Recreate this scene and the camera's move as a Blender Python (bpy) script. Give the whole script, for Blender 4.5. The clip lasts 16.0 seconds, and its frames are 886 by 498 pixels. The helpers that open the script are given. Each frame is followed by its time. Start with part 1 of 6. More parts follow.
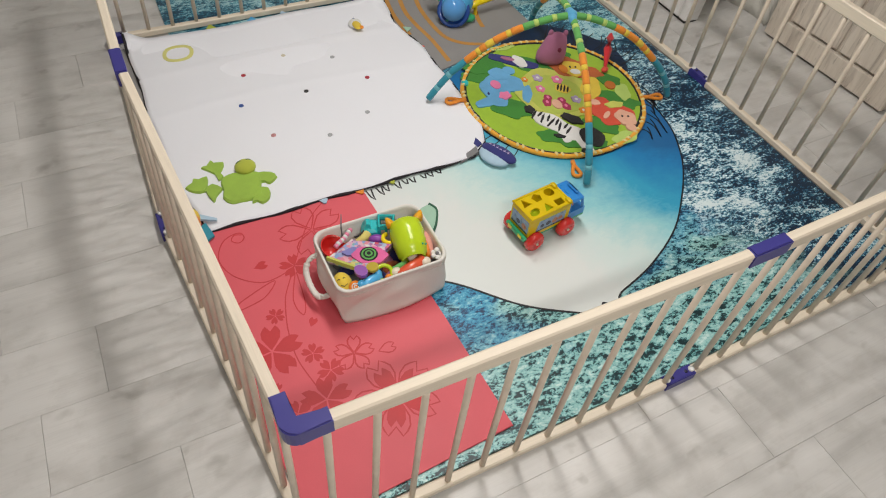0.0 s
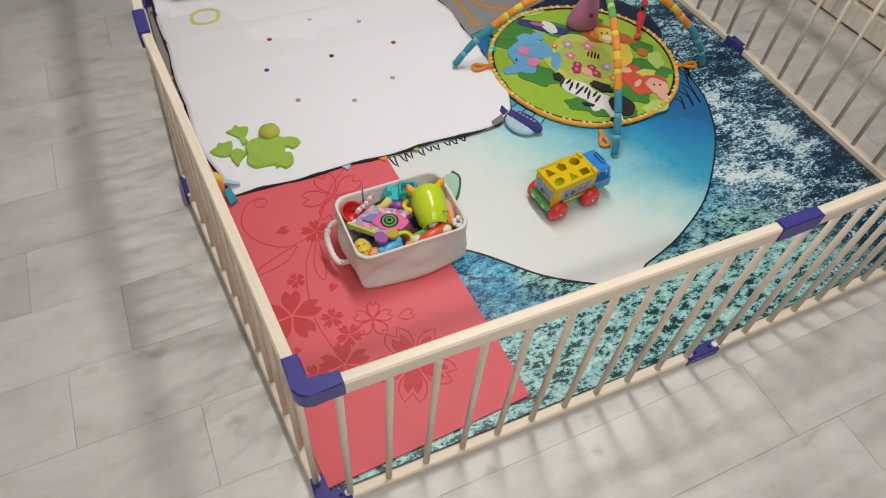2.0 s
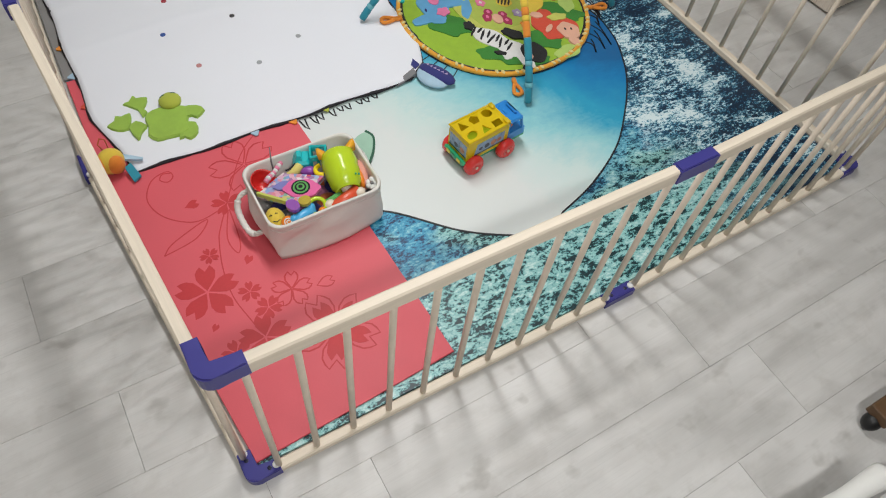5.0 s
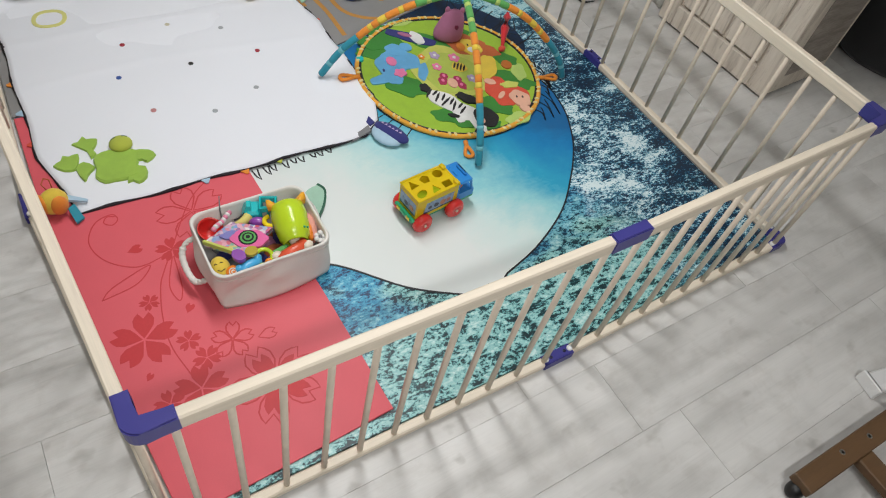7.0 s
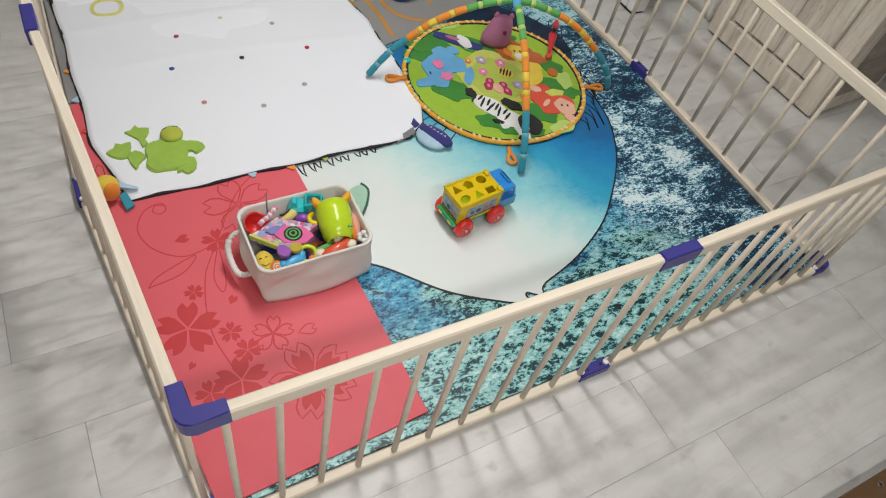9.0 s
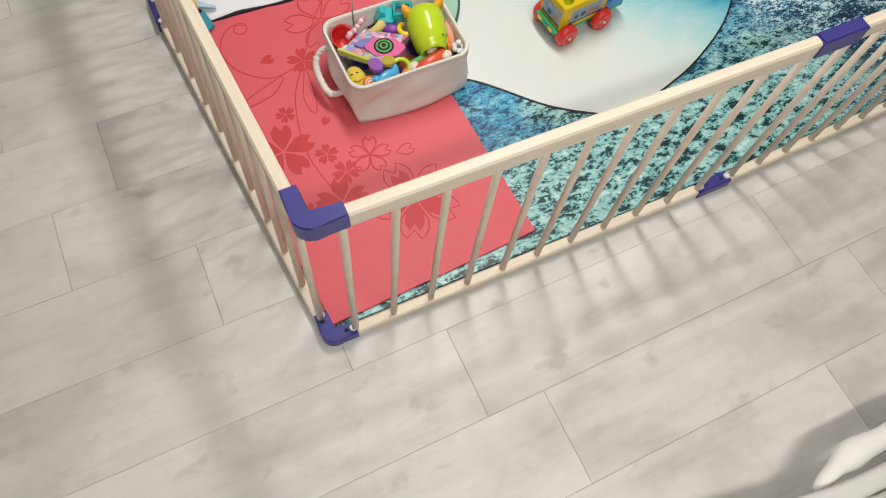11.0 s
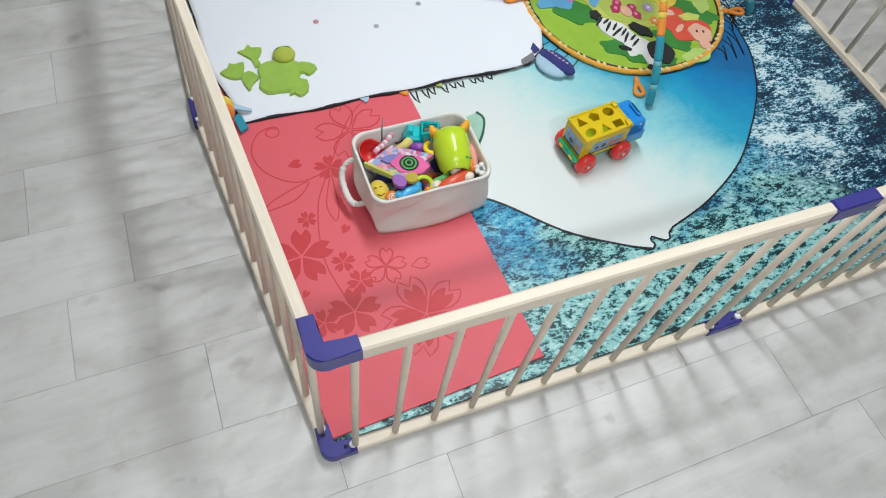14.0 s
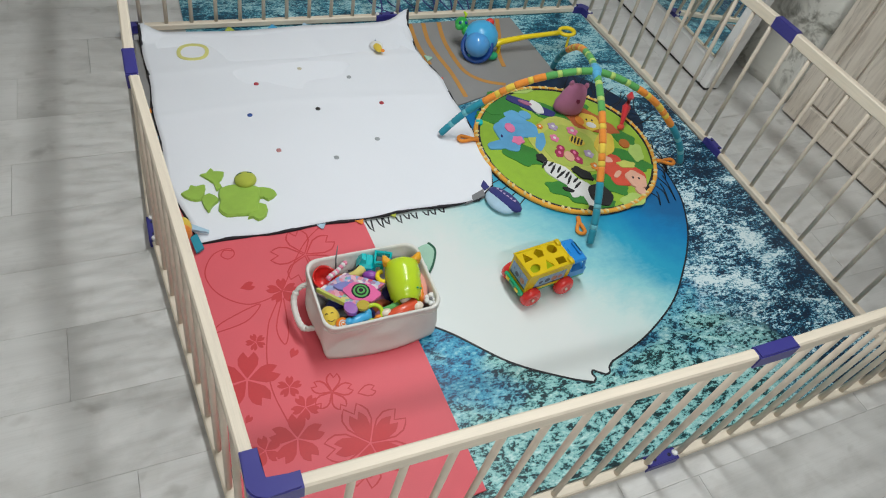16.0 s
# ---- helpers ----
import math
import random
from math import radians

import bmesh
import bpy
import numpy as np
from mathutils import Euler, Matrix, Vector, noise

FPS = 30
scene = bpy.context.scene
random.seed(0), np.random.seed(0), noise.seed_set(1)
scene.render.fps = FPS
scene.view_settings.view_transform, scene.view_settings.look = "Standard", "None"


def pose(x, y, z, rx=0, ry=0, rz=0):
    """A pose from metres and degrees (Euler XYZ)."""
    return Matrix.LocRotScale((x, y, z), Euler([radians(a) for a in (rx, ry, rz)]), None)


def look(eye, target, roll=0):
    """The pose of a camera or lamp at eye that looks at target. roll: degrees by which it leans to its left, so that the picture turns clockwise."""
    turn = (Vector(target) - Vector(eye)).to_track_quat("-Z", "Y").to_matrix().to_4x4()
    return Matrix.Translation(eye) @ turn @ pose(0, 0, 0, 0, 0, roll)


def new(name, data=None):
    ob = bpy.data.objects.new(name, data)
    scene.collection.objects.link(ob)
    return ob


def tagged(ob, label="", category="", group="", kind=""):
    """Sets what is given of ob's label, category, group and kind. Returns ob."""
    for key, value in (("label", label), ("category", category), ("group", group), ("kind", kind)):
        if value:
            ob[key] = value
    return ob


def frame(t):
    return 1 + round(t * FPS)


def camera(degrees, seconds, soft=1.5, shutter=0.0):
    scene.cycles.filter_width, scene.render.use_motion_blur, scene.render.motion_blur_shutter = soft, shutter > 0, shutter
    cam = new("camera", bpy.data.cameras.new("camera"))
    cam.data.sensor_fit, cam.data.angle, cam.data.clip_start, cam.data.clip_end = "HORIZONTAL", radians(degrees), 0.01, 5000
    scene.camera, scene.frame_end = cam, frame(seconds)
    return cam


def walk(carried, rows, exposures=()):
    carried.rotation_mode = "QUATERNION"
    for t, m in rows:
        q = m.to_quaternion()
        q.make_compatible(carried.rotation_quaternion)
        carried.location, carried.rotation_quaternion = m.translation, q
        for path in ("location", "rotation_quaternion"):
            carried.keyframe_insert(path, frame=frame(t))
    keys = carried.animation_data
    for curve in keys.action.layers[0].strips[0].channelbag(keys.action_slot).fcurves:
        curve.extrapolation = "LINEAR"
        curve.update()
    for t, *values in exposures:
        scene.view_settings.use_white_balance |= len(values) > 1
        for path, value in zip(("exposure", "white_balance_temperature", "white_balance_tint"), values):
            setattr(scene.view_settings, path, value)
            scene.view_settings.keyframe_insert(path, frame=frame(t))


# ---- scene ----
cam = camera(67.3, 16.0, soft=1.1)
PATH = [
    (0, (-0.023, -0.505, 1.678), (0.638, 0.598, 0.146), 5.8),
    (0.5, (0.002, -0.516, 1.659), (0.564, 0.614, 0.107), 4.6),
    (1, (0.012, -0.517, 1.662), (0.55, 0.59, 0.085), 3.5),
    (1.5, (0.009, -0.515, 1.666), (0.552, 0.573, 0.078), 3.8),
    (2, (0.004, -0.515, 1.661), (0.557, 0.564, 0.071), 4.0),
    (2.5, (0.008, -0.516, 1.661), (0.575, 0.519, 0.046), 4.7),
    (3, (0.036, -0.52, 1.654), (0.624, 0.473, 0.02), 4.3),
    (5.5, (0.107, -0.532, 1.68), (0.798, 0.349, 0.023), 9.0),
    (6, (0.121, -0.543, 1.703), (0.898, 0.349, 0.091), 12.5),
    (6.5, (0.11, -0.541, 1.705), (0.931, 0.385, 0.134), 13.6),
    (7, (0.108, -0.534, 1.704), (0.929, 0.404, 0.14), 13.6),
    (7.5, (0.11, -0.526, 1.706), (0.915, 0.421, 0.14), 13.5),
    (8, (0.098, -0.516, 1.708), (0.899, 0.441, 0.145), 14.1),
    (8.2, (0.094, -0.512, 1.715), (0.887, 0.453, 0.153), 14.4),
    (10.3, (-0.014, -0.485, 1.666), (0.515, 0.378, -0.058), 8.5),
    (10.5, (-0.02, -0.488, 1.636), (0.449, 0.312, -0.136), 6.8),
    (11, (-0.018, -0.483, 1.562), (0.415, 0.219, -0.26), 7.1),
    (11.5, (-0.009, -0.474, 1.464), (0.337, 0.065, -0.43), 6.2),
    (12, (-0.013, -0.458, 1.423), (0.264, 0.01, -0.501), 7.0),
    (12.5, (-0.015, -0.448, 1.429), (0.261, 0.042, -0.49), 6.7),
    (13, (-0.013, -0.432, 1.449), (0.266, 0.099, -0.459), 6.0),
    (13.5, (-0.013, -0.403, 1.534), (0.309, 0.316, -0.304), 4.6),
    (14, (-0.004, -0.397, 1.618), (0.489, 0.507, -0.096), 9.2),
    (14.5, (-0.01, -0.393, 1.652), (0.559, 0.59, 0.006), 11.7),
    (15, (-0.008, -0.393, 1.667), (0.599, 0.675, 0.089), 11.2),
    (15.5, (-0.011, -0.395, 1.687), (0.659, 0.701, 0.155), 13.3),
    (16, (-0.011, -0.393, 1.688), (0.698, 0.726, 0.19), 14.5),
]
walk(cam, [(t, look(eye, target, roll)) for t, eye, target, roll in PATH],
     exposures=[(0, -0.18, 6600, 11), (3, -0.21, 6550, 11), (5.5, -0.16, 6200, 9), (8.2, -0.15, 6200, 9), (10.3, -0.09, 6650, 10), (11, 0.02, 6600, 10), (12, 0.02, 6250, 8),
                (13, 0.01, 6200, 7), (13.5, 0.16, 6050, 7), (14, 0.03, 5850, 6), (14.5, -0.12, 5850, 6), (15, -0.17, 5900, 6), (16, -0.18, 6000, 5)])

# ---- world and light ----
world = bpy.data.worlds.new("world")
scene.world = world
world.use_nodes = True
world.node_tree.nodes["Background"].inputs[0].default_value = (1.0, 0.96, 0.9, 1)
world.node_tree.nodes["Background"].inputs[1].default_value = 0.05


def ceiling_lamp(x, y, z, size, power, colour):
    data = bpy.data.lights.new("ceiling_lamp_light", "AREA")
    data.shape, data.size, data.size_y, data.energy, data.color = "RECTANGLE", size[0], size[1], power, colour
    ob = new("ceiling_lamp_light", data)
    ob.location = (x, y, z)
    return ob


CEIL = 2.42
LAMP_MAIN = (0.95, 1.15)
LAMP_SIDE = (0.35, -1.1)
SIZE_MAIN, SIZE_SIDE = (0.14, 1.25), (1.15, 0.14)
for step in (-2, -1, 0, 1, 2):
    ceiling_lamp(LAMP_MAIN[0], LAMP_MAIN[1] + 0.27 * step, CEIL - 0.075, (0.31, 0.06), 7.7, (1.0, 0.965, 0.93))
ceiling_lamp(*LAMP_SIDE, CEIL - 0.075, SIZE_SIDE, 28, (1.0, 0.965, 0.93))


# ---- materials ----
def material(name, colour, rough=0.5, var=0.12, scale=8.0, bump=0.0, bump_scale=150.0, metal=0.0, coat=0.0, stretch=(1, 1, 1), stain=0.0, sheen=0.0):
    """A painted or raw surface: two scales of colour variation, uneven gloss and fine relief."""
    m = bpy.data.materials.new(name)
    m.use_nodes = True
    nt = m.node_tree
    n, l = nt.nodes, nt.links
    b = n["Principled BSDF"]
    co = n.new("ShaderNodeTexCoord")
    mp = n.new("ShaderNodeMapping")
    mp.inputs["Scale"].default_value = stretch
    l.new(co.outputs["Object"], mp.inputs["Vector"])
    big = n.new("ShaderNodeTexNoise")
    big.inputs["Scale"].default_value, big.inputs["Detail"].default_value = scale, 5
    fine = n.new("ShaderNodeTexNoise")
    fine.inputs["Scale"].default_value, fine.inputs["Detail"].default_value = bump_scale, 3
    for t in (big, fine):
        l.new(mp.outputs[0], t.inputs["Vector"])
    ramp = n.new("ShaderNodeValToRGB")
    dark = [c * (1 - var - stain) for c in colour]
    light = [min(1, c * (1 + var * 0.6)) for c in colour]
    ramp.color_ramp.elements[0].position, ramp.color_ramp.elements[1].position = 0.3, 0.7
    ramp.color_ramp.elements[0].color, ramp.color_ramp.elements[1].color = (*dark, 1), (*light, 1)
    l.new(big.outputs[0], ramp.inputs[0])
    mix = n.new("ShaderNodeMixRGB")
    mix.blend_type = "MULTIPLY"
    mix.inputs[0].default_value = max(var * 1.5, 0.05)
    l.new(ramp.outputs[0], mix.inputs[1])
    l.new(fine.outputs[0], mix.inputs[2])
    l.new(mix.outputs[0], b.inputs["Base Color"])
    mr = n.new("ShaderNodeMapRange")
    mr.inputs["To Min"].default_value, mr.inputs["To Max"].default_value = max(0.02, rough - 0.1), min(1, rough + 0.1)
    l.new(big.outputs[0], mr.inputs["Value"])
    l.new(mr.outputs[0], b.inputs["Roughness"])
    b.inputs["Metallic"].default_value = metal
    b.inputs["Coat Weight"].default_value = coat
    b.inputs["Sheen Weight"].default_value = sheen
    if bump:
        bp = n.new("ShaderNodeBump")
        bp.inputs["Strength"].default_value, bp.inputs["Distance"].default_value = bump, 0.002
        l.new(fine.outputs[0], bp.inputs["Height"])
        l.new(bp.outputs[0], b.inputs["Normal"])
    return m


def node(nt, kind, **values):
    nd = nt.nodes.new(kind)
    for key, value in values.items():
        nd.inputs[key.replace("_", " ")].default_value = value
    return nd


def ramp_node(nt, source, stops):
    r = nt.nodes.new("ShaderNodeValToRGB")
    els = r.color_ramp.elements
    while len(els) < len(stops):
        els.new(0.5)
    for e, (p, c) in zip(els, stops):
        e.position, e.color = p, (*c, 1)
    nt.links.new(source, r.inputs[0])
    return r.outputs[0]


def maths(nt, op, a, b=0.0, clamp=False):
    nd = nt.nodes.new("ShaderNodeMath")
    nd.operation, nd.use_clamp = op, clamp
    for i, v in enumerate((a, b)):
        if isinstance(v, (int, float)):
            nd.inputs[i].default_value = v
        else:
            nt.links.new(v, nd.inputs[i])
    return nd.outputs[0]


def mixed(nt, factor, a, b, kind="MIX"):
    nd = nt.nodes.new("ShaderNodeMixRGB")
    nd.blend_type = kind
    for i, v in enumerate((factor, a, b)):
        if isinstance(v, (int, float)):
            nd.inputs[i].default_value = v
        elif isinstance(v, tuple):
            nd.inputs[i].default_value = (*v, 1)
        else:
            nt.links.new(v, nd.inputs[i])
    return nd.outputs[0]


def fresh(name):
    m = bpy.data.materials.new(name)
    m.use_nodes = True
    nt = m.node_tree
    co = nt.nodes.new("ShaderNodeTexCoord")
    return m, nt, nt.nodes["Principled BSDF"], co.outputs["Object"]


def noise_at(nt, co, scale, detail=4.0, rough=0.55, distort=0.0, stretch=(1, 1, 1), turn=0.0):
    mp = node(nt, "ShaderNodeMapping", Scale=stretch, Rotation=(0, 0, turn))
    nt.links.new(co, mp.inputs["Vector"])
    t = node(nt, "ShaderNodeTexNoise", Scale=scale, Detail=detail, Roughness=rough, Distortion=distort)
    nt.links.new(mp.outputs[0], t.inputs["Vector"])
    return t.outputs[0]


def bumped(nt, b, height, strength, distance):
    bp = node(nt, "ShaderNodeBump", Strength=strength, Distance=distance)
    nt.links.new(height, bp.inputs["Height"])
    nt.links.new(bp.outputs[0], b.inputs["Normal"])


def plank_material():
    """Whitewashed laminate: pale grey, long soft grain, a few knots, each plank a little different."""
    m, nt, b, co = fresh("whitewashed_laminate")
    info = nt.nodes.new("ShaderNodeObjectInfo")
    shift = node(nt, "ShaderNodeVectorMath")
    shift.operation = "ADD"
    cmb = nt.nodes.new("ShaderNodeCombineXYZ")
    for i in range(3):
        nt.links.new(maths(nt, "MULTIPLY", info.outputs["Random"], 37.0 + 11 * i), cmb.inputs[i])
    nt.links.new(co, shift.inputs[0])
    nt.links.new(cmb.outputs[0], shift.inputs[1])
    v = shift.outputs[0]
    grain = noise_at(nt, v, 9, 6, 0.6, 0.25, (0.35, 3.2, 1))
    cloud = noise_at(nt, v, 3.2, 3, 0.5, 0.3, (0.8, 1.6, 1))
    fine = noise_at(nt, v, 60, 4, 0.6, 0.2, (0.12, 4, 1))
    knot = noise_at(nt, v, 8.5, 3, 0.5, 0.15, (0.9, 1.2, 1))
    c = ramp_node(nt, cloud, [(0.3, (0.56, 0.551, 0.528)), (0.52, (0.70, 0.690, 0.666)), (0.75, (0.765, 0.757, 0.735))])
    g = ramp_node(nt, grain, [(0.30, (0.82, 0.817, 0.81)), (0.52, (1, 1, 1))])
    c = mixed(nt, 0.42, c, g, "MULTIPLY")
    blot = noise_at(nt, v, 11, 6, 0.62, 0.3, (0.95, 1.2, 1))
    c = mixed(nt, 0.55, c, ramp_node(nt, blot, [(0.34, (0.84, 0.83, 0.815)), (0.50, (1, 1, 1))]), "MULTIPLY")
    f = ramp_node(nt, fine, [(0.3, (0.88, 0.88, 0.875)), (0.5, (1, 1, 1))])
    c = mixed(nt, 0.45, c, f, "MULTIPLY")
    k = ramp_node(nt, knot, [(0.645, (1, 1, 1)), (0.69, (0.86, 0.855, 0.845)), (0.78, (0.62, 0.61, 0.595))])
    c = mixed(nt, 0.8, c, k, "MULTIPLY")
    tint = maths(nt, "ADD", maths(nt, "MULTIPLY", info.outputs["Random"], 0.10), 0.93)
    cc = nt.nodes.new("ShaderNodeCombineXYZ")
    for i in range(3):
        nt.links.new(tint, cc.inputs[i])
    c = mixed(nt, 1.0, c, cc.outputs[0], "MULTIPLY")
    nt.links.new(c, b.inputs["Base Color"])
    nt.links.new(maths(nt, "ADD", maths(nt, "MULTIPLY", grain, 0.25), 0.30), b.inputs["Roughness"])
    bumped(nt, b, fine, 0.12, 0.001)
    return m


def ocean_material():
    """Printed sea: teal with dark speckle at the front, navy with torn foam to the side and back."""
    m, nt, b, co = fresh("printed_ocean")
    sx = nt.nodes.new("ShaderNodeSeparateXYZ")
    nt.links.new(co, sx.inputs[0])
    x, y = sx.outputs[0], sx.outputs[1]
    n1 = noise_at(nt, co, 24, 8, 0.68, 0.5, (1, 1.9, 1), 0.55)
    n2 = noise_at(nt, co, 85, 5, 0.7, 0.3, (1, 1.7, 1), 0.3)
    n3 = noise_at(nt, co, 4.0, 4, 0.55, 0.8, (1, 1.6, 1), 0.4)
    n5 = noise_at(nt, co, 7.0, 4, 0.6, 0.6, (1, 1.5, 1), 0.8)
    s = maths(nt, "ADD", maths(nt, "MULTIPLY", n1, 0.58), maths(nt, "MULTIPLY", n2, 0.42))
    s = maths(nt, "ADD", s, maths(nt, "MULTIPLY", maths(nt, "SUBTRACT", n5, 0.5), 0.16))
    front = ramp_node(nt, s, [(0.440, (0.003, 0.024, 0.030)), (0.468, (0.008, 0.070, 0.080)), (0.478, (0.07, 0.27, 0.28)), (0.500, (0.25, 0.53, 0.52)), (0.56, (0.36, 0.62, 0.60)), (0.61, (0.60, 0.78, 0.75))])
    blue = ramp_node(nt, s, [(0.44, (0.002, 0.03, 0.085)), (0.472, (0.004, 0.10, 0.24)), (0.490, (0.02, 0.24, 0.43)), (0.55, (0.06, 0.36, 0.54)), (0.60, (0.24, 0.56, 0.65))])
    n4 = noise_at(nt, co, 17, 9, 0.76, 0.9, (0.75, 1.9, 1), 0.35)
    w2 = maths(nt, "ADD", maths(nt, "MULTIPLY", n4, 0.45), maths(nt, "MULTIPLY", n2, 0.55))
    s2 = maths(nt, "ADD", w2, maths(nt, "MULTIPLY", maths(nt, "SUBTRACT", n3, 0.53), 0.34))
    s2 = maths(nt, "ADD", s2, maths(nt, "MULTIPLY", maths(nt, "SUBTRACT", n5, 0.5), 0.14))
    dx, dy = maths(nt, "SUBTRACT", x, 1.2), maths(nt, "SUBTRACT", y, 0.85)
    away = maths(nt, "SQRT", maths(nt, "ADD", maths(nt, "MULTIPLY", dx, dx), maths(nt, "MULTIPLY", dy, dy)))
    surf = maths(nt, "MULTIPLY", maths(nt, "SUBTRACT", 0.90, away), 4.0, True)
    s2 = maths(nt, "ADD", s2, maths(nt, "MULTIPLY", surf, 0.045))
    navy = ramp_node(nt, s2, [(0.470, (0.001, 0.016, 0.044)), (0.498, (0.003, 0.055, 0.130)), (0.516, (0.008, 0.13, 0.25)), (0.530, (0.06, 0.31, 0.42)), (0.547, (0.36, 0.58, 0.66)), (0.59, (0.70, 0.82, 0.84))])
    far = ramp_node(nt, s2, [(0.42, (0.003, 0.045, 0.09)), (0.465, (0.01, 0.14, 0.24)), (0.498, (0.07, 0.34, 0.44)), (0.540, (0.42, 0.66, 0.70))])
    wob = maths(nt, "MULTIPLY", maths(nt, "SUBTRACT", n3, 0.5), 0.8)
    f1 = maths(nt, "MULTIPLY", maths(nt, "ADD", maths(nt, "SUBTRACT", y, 0.27), wob), 5.0, True)
    f2 = maths(nt, "MULTIPLY", maths(nt, "ADD", maths(nt, "ADD", maths(nt, "SUBTRACT", x, 1.62), maths(nt, "MULTIPLY", y, 0.35)), wob), 4.0, True)
    f3 = maths(nt, "MULTIPLY", maths(nt, "ADD", maths(nt, "SUBTRACT", y, 1.35), wob), 3.0, True)
    c = mixed(nt, f1, front, blue)
    c = mixed(nt, f2, c, navy)
    c = mixed(nt, f3, c, far)
    nt.links.new(c, b.inputs["Base Color"])
    b.inputs["Roughness"].default_value = 0.42
    bumped(nt, b, noise_at(nt, co, 260, 2), 0.1, 0.001)
    return m


def whale_material():
    """The printed whale: milky white belly that runs through turquoise into deep blue."""
    m, nt, b, co = fresh("printed_whale_skin")
    sx = nt.nodes.new("ShaderNodeSeparateXYZ")
    nt.links.new(co, sx.inputs[0])
    n1 = noise_at(nt, co, 3.0, 6, 0.6, 0.8)
    n2 = noise_at(nt, co, 22, 5, 0.65, 1.0, (1, 2, 1), 0.8)
    s = maths(nt, "ADD", maths(nt, "MULTIPLY", maths(nt, "SUBTRACT", sx.outputs[0], 1.25), 0.85), maths(nt, "MULTIPLY", maths(nt, "SUBTRACT", sx.outputs[1], 0.6), 0.62))
    s = maths(nt, "ADD", s, maths(nt, "MULTIPLY", maths(nt, "SUBTRACT", n1, 0.5), 0.30))
    s = maths(nt, "ADD", s, maths(nt, "MULTIPLY", maths(nt, "SUBTRACT", n2, 0.5), 0.10))
    s = maths(nt, "ADD", s, 0.45)
    c = ramp_node(nt, s, [(0.20, (0.72, 0.76, 0.74)), (0.38, (0.61, 0.755, 0.73)), (0.53, (0.30, 0.63, 0.67)), (0.68, (0.035, 0.36, 0.56)), (0.88, (0.010, 0.21, 0.49)), (1.0, (0.01, 0.13, 0.34))])
    nt.links.new(c, b.inputs["Base Color"])
    b.inputs["Roughness"].default_value = 0.38
    bumped(nt, b, noise_at(nt, co, 260, 2), 0.08, 0.001)
    return m


def weathered_material():
    """Whitewashed, worn boards with dark scratches along the grain."""
    m, nt, b, co = fresh("whitewashed_wood")
    g = noise_at(nt, co, 7, 7, 0.65, 0.8, (4, 4, 0.35))
    d = noise_at(nt, co, 26, 5, 0.7, 1.2, (3, 3, 0.25))
    w = noise_at(nt, co, 3, 4, 0.6, 0.6)
    c = ramp_node(nt, g, [(0.25, (0.34, 0.28, 0.22)), (0.38, (0.56, 0.50, 0.43)), (0.50, (0.70, 0.63, 0.54)), (0.7, (0.78, 0.72, 0.63))])
    c = mixed(nt, 0.7, c, ramp_node(nt, d, [(0.30, (0.35, 0.31, 0.27)), (0.42, (1, 1, 1))]), "MULTIPLY")
    c = mixed(nt, 0.5, c, ramp_node(nt, w, [(0.35, (0.7, 0.68, 0.65)), (0.6, (1, 1, 1))]), "MULTIPLY")
    nt.links.new(c, b.inputs["Base Color"])
    b.inputs["Roughness"].default_value = 0.62
    bumped(nt, b, d, 0.35, 0.003)
    return m


def marble_material():
    m, nt, b, co = fresh("crumpled_wrap")
    g = noise_at(nt, co, 6.5, 7, 0.65, 0.7)
    h = noise_at(nt, co, 7, 4, 0.5, 0.6)
    c = ramp_node(nt, g, [(0.34, (0.15, 0.145, 0.12)), (0.43, (0.44, 0.43, 0.385)), (0.50, (0.75, 0.74, 0.68))])
    nt.links.new(c, b.inputs["Base Color"])
    b.inputs["Roughness"].default_value = 0.3
    bumped(nt, b, h, 0.7, 0.03)
    return m


FLOOR = plank_material()
OCEAN = ocean_material()
WHALE = whale_material()
CABINET = weathered_material()
MARBLE = marble_material()
PINE = material("pale_pine", (0.80, 0.70, 0.57), 0.5, 0.14, 12, 0.15, 120, stretch=(0.25, 0.25, 0.25))
PINE_X = material("pale_pine_rail_x", (0.82, 0.725, 0.585), 0.5, 0.08, 30, 0.15, 160, stretch=(0.12, 2.5, 2.5))
PURPLE = material("indigo_plastic", (0.048, 0.044, 0.25), 0.40, 0.06, 10, 0.03, 500)
SCREW = material("dark_screw", (0.03, 0.03, 0.06), 0.35, 0.05, 10, metal=0.6)
PINK = material("coral_foam_mat", (0.735, 0.112, 0.140), 0.55, 0.05, 2.5, 0.2, 500)
PRINT_RED = material("dark_red_print", (0.60, 0.038, 0.046), 0.55, 0.08, 6)
TARP = material("white_quilt_cloth", (0.83, 0.85, 0.90), 0.9, 0.012, 3, 0.2, 420)
BLACK = material("black_print", (0.012, 0.012, 0.016), 0.5, 0.1, 10)
EDGE = material("black_edge_binding", (0.018, 0.016, 0.022), 0.8, 0.2, 20, 0.3, 300)
ROAD = material("grey_road_mat", (0.29, 0.285, 0.28), 0.6, 0.08, 5, 0.2, 300)
ROADLINE = material("ochre_road_line", (0.55, 0.27, 0.06), 0.6, 0.1, 12)
WALL = material("off_white_wall_paint", (0.76, 0.74, 0.70), 0.75, 0.04, 2, 0.15, 120)
CEILING = material("white_ceiling_paint", (0.8, 0.79, 0.77), 0.85, 0.02, 2)
SUBFLOOR = material("dark_joint", (0.10, 0.09, 0.08), 0.9, 0.1, 6)
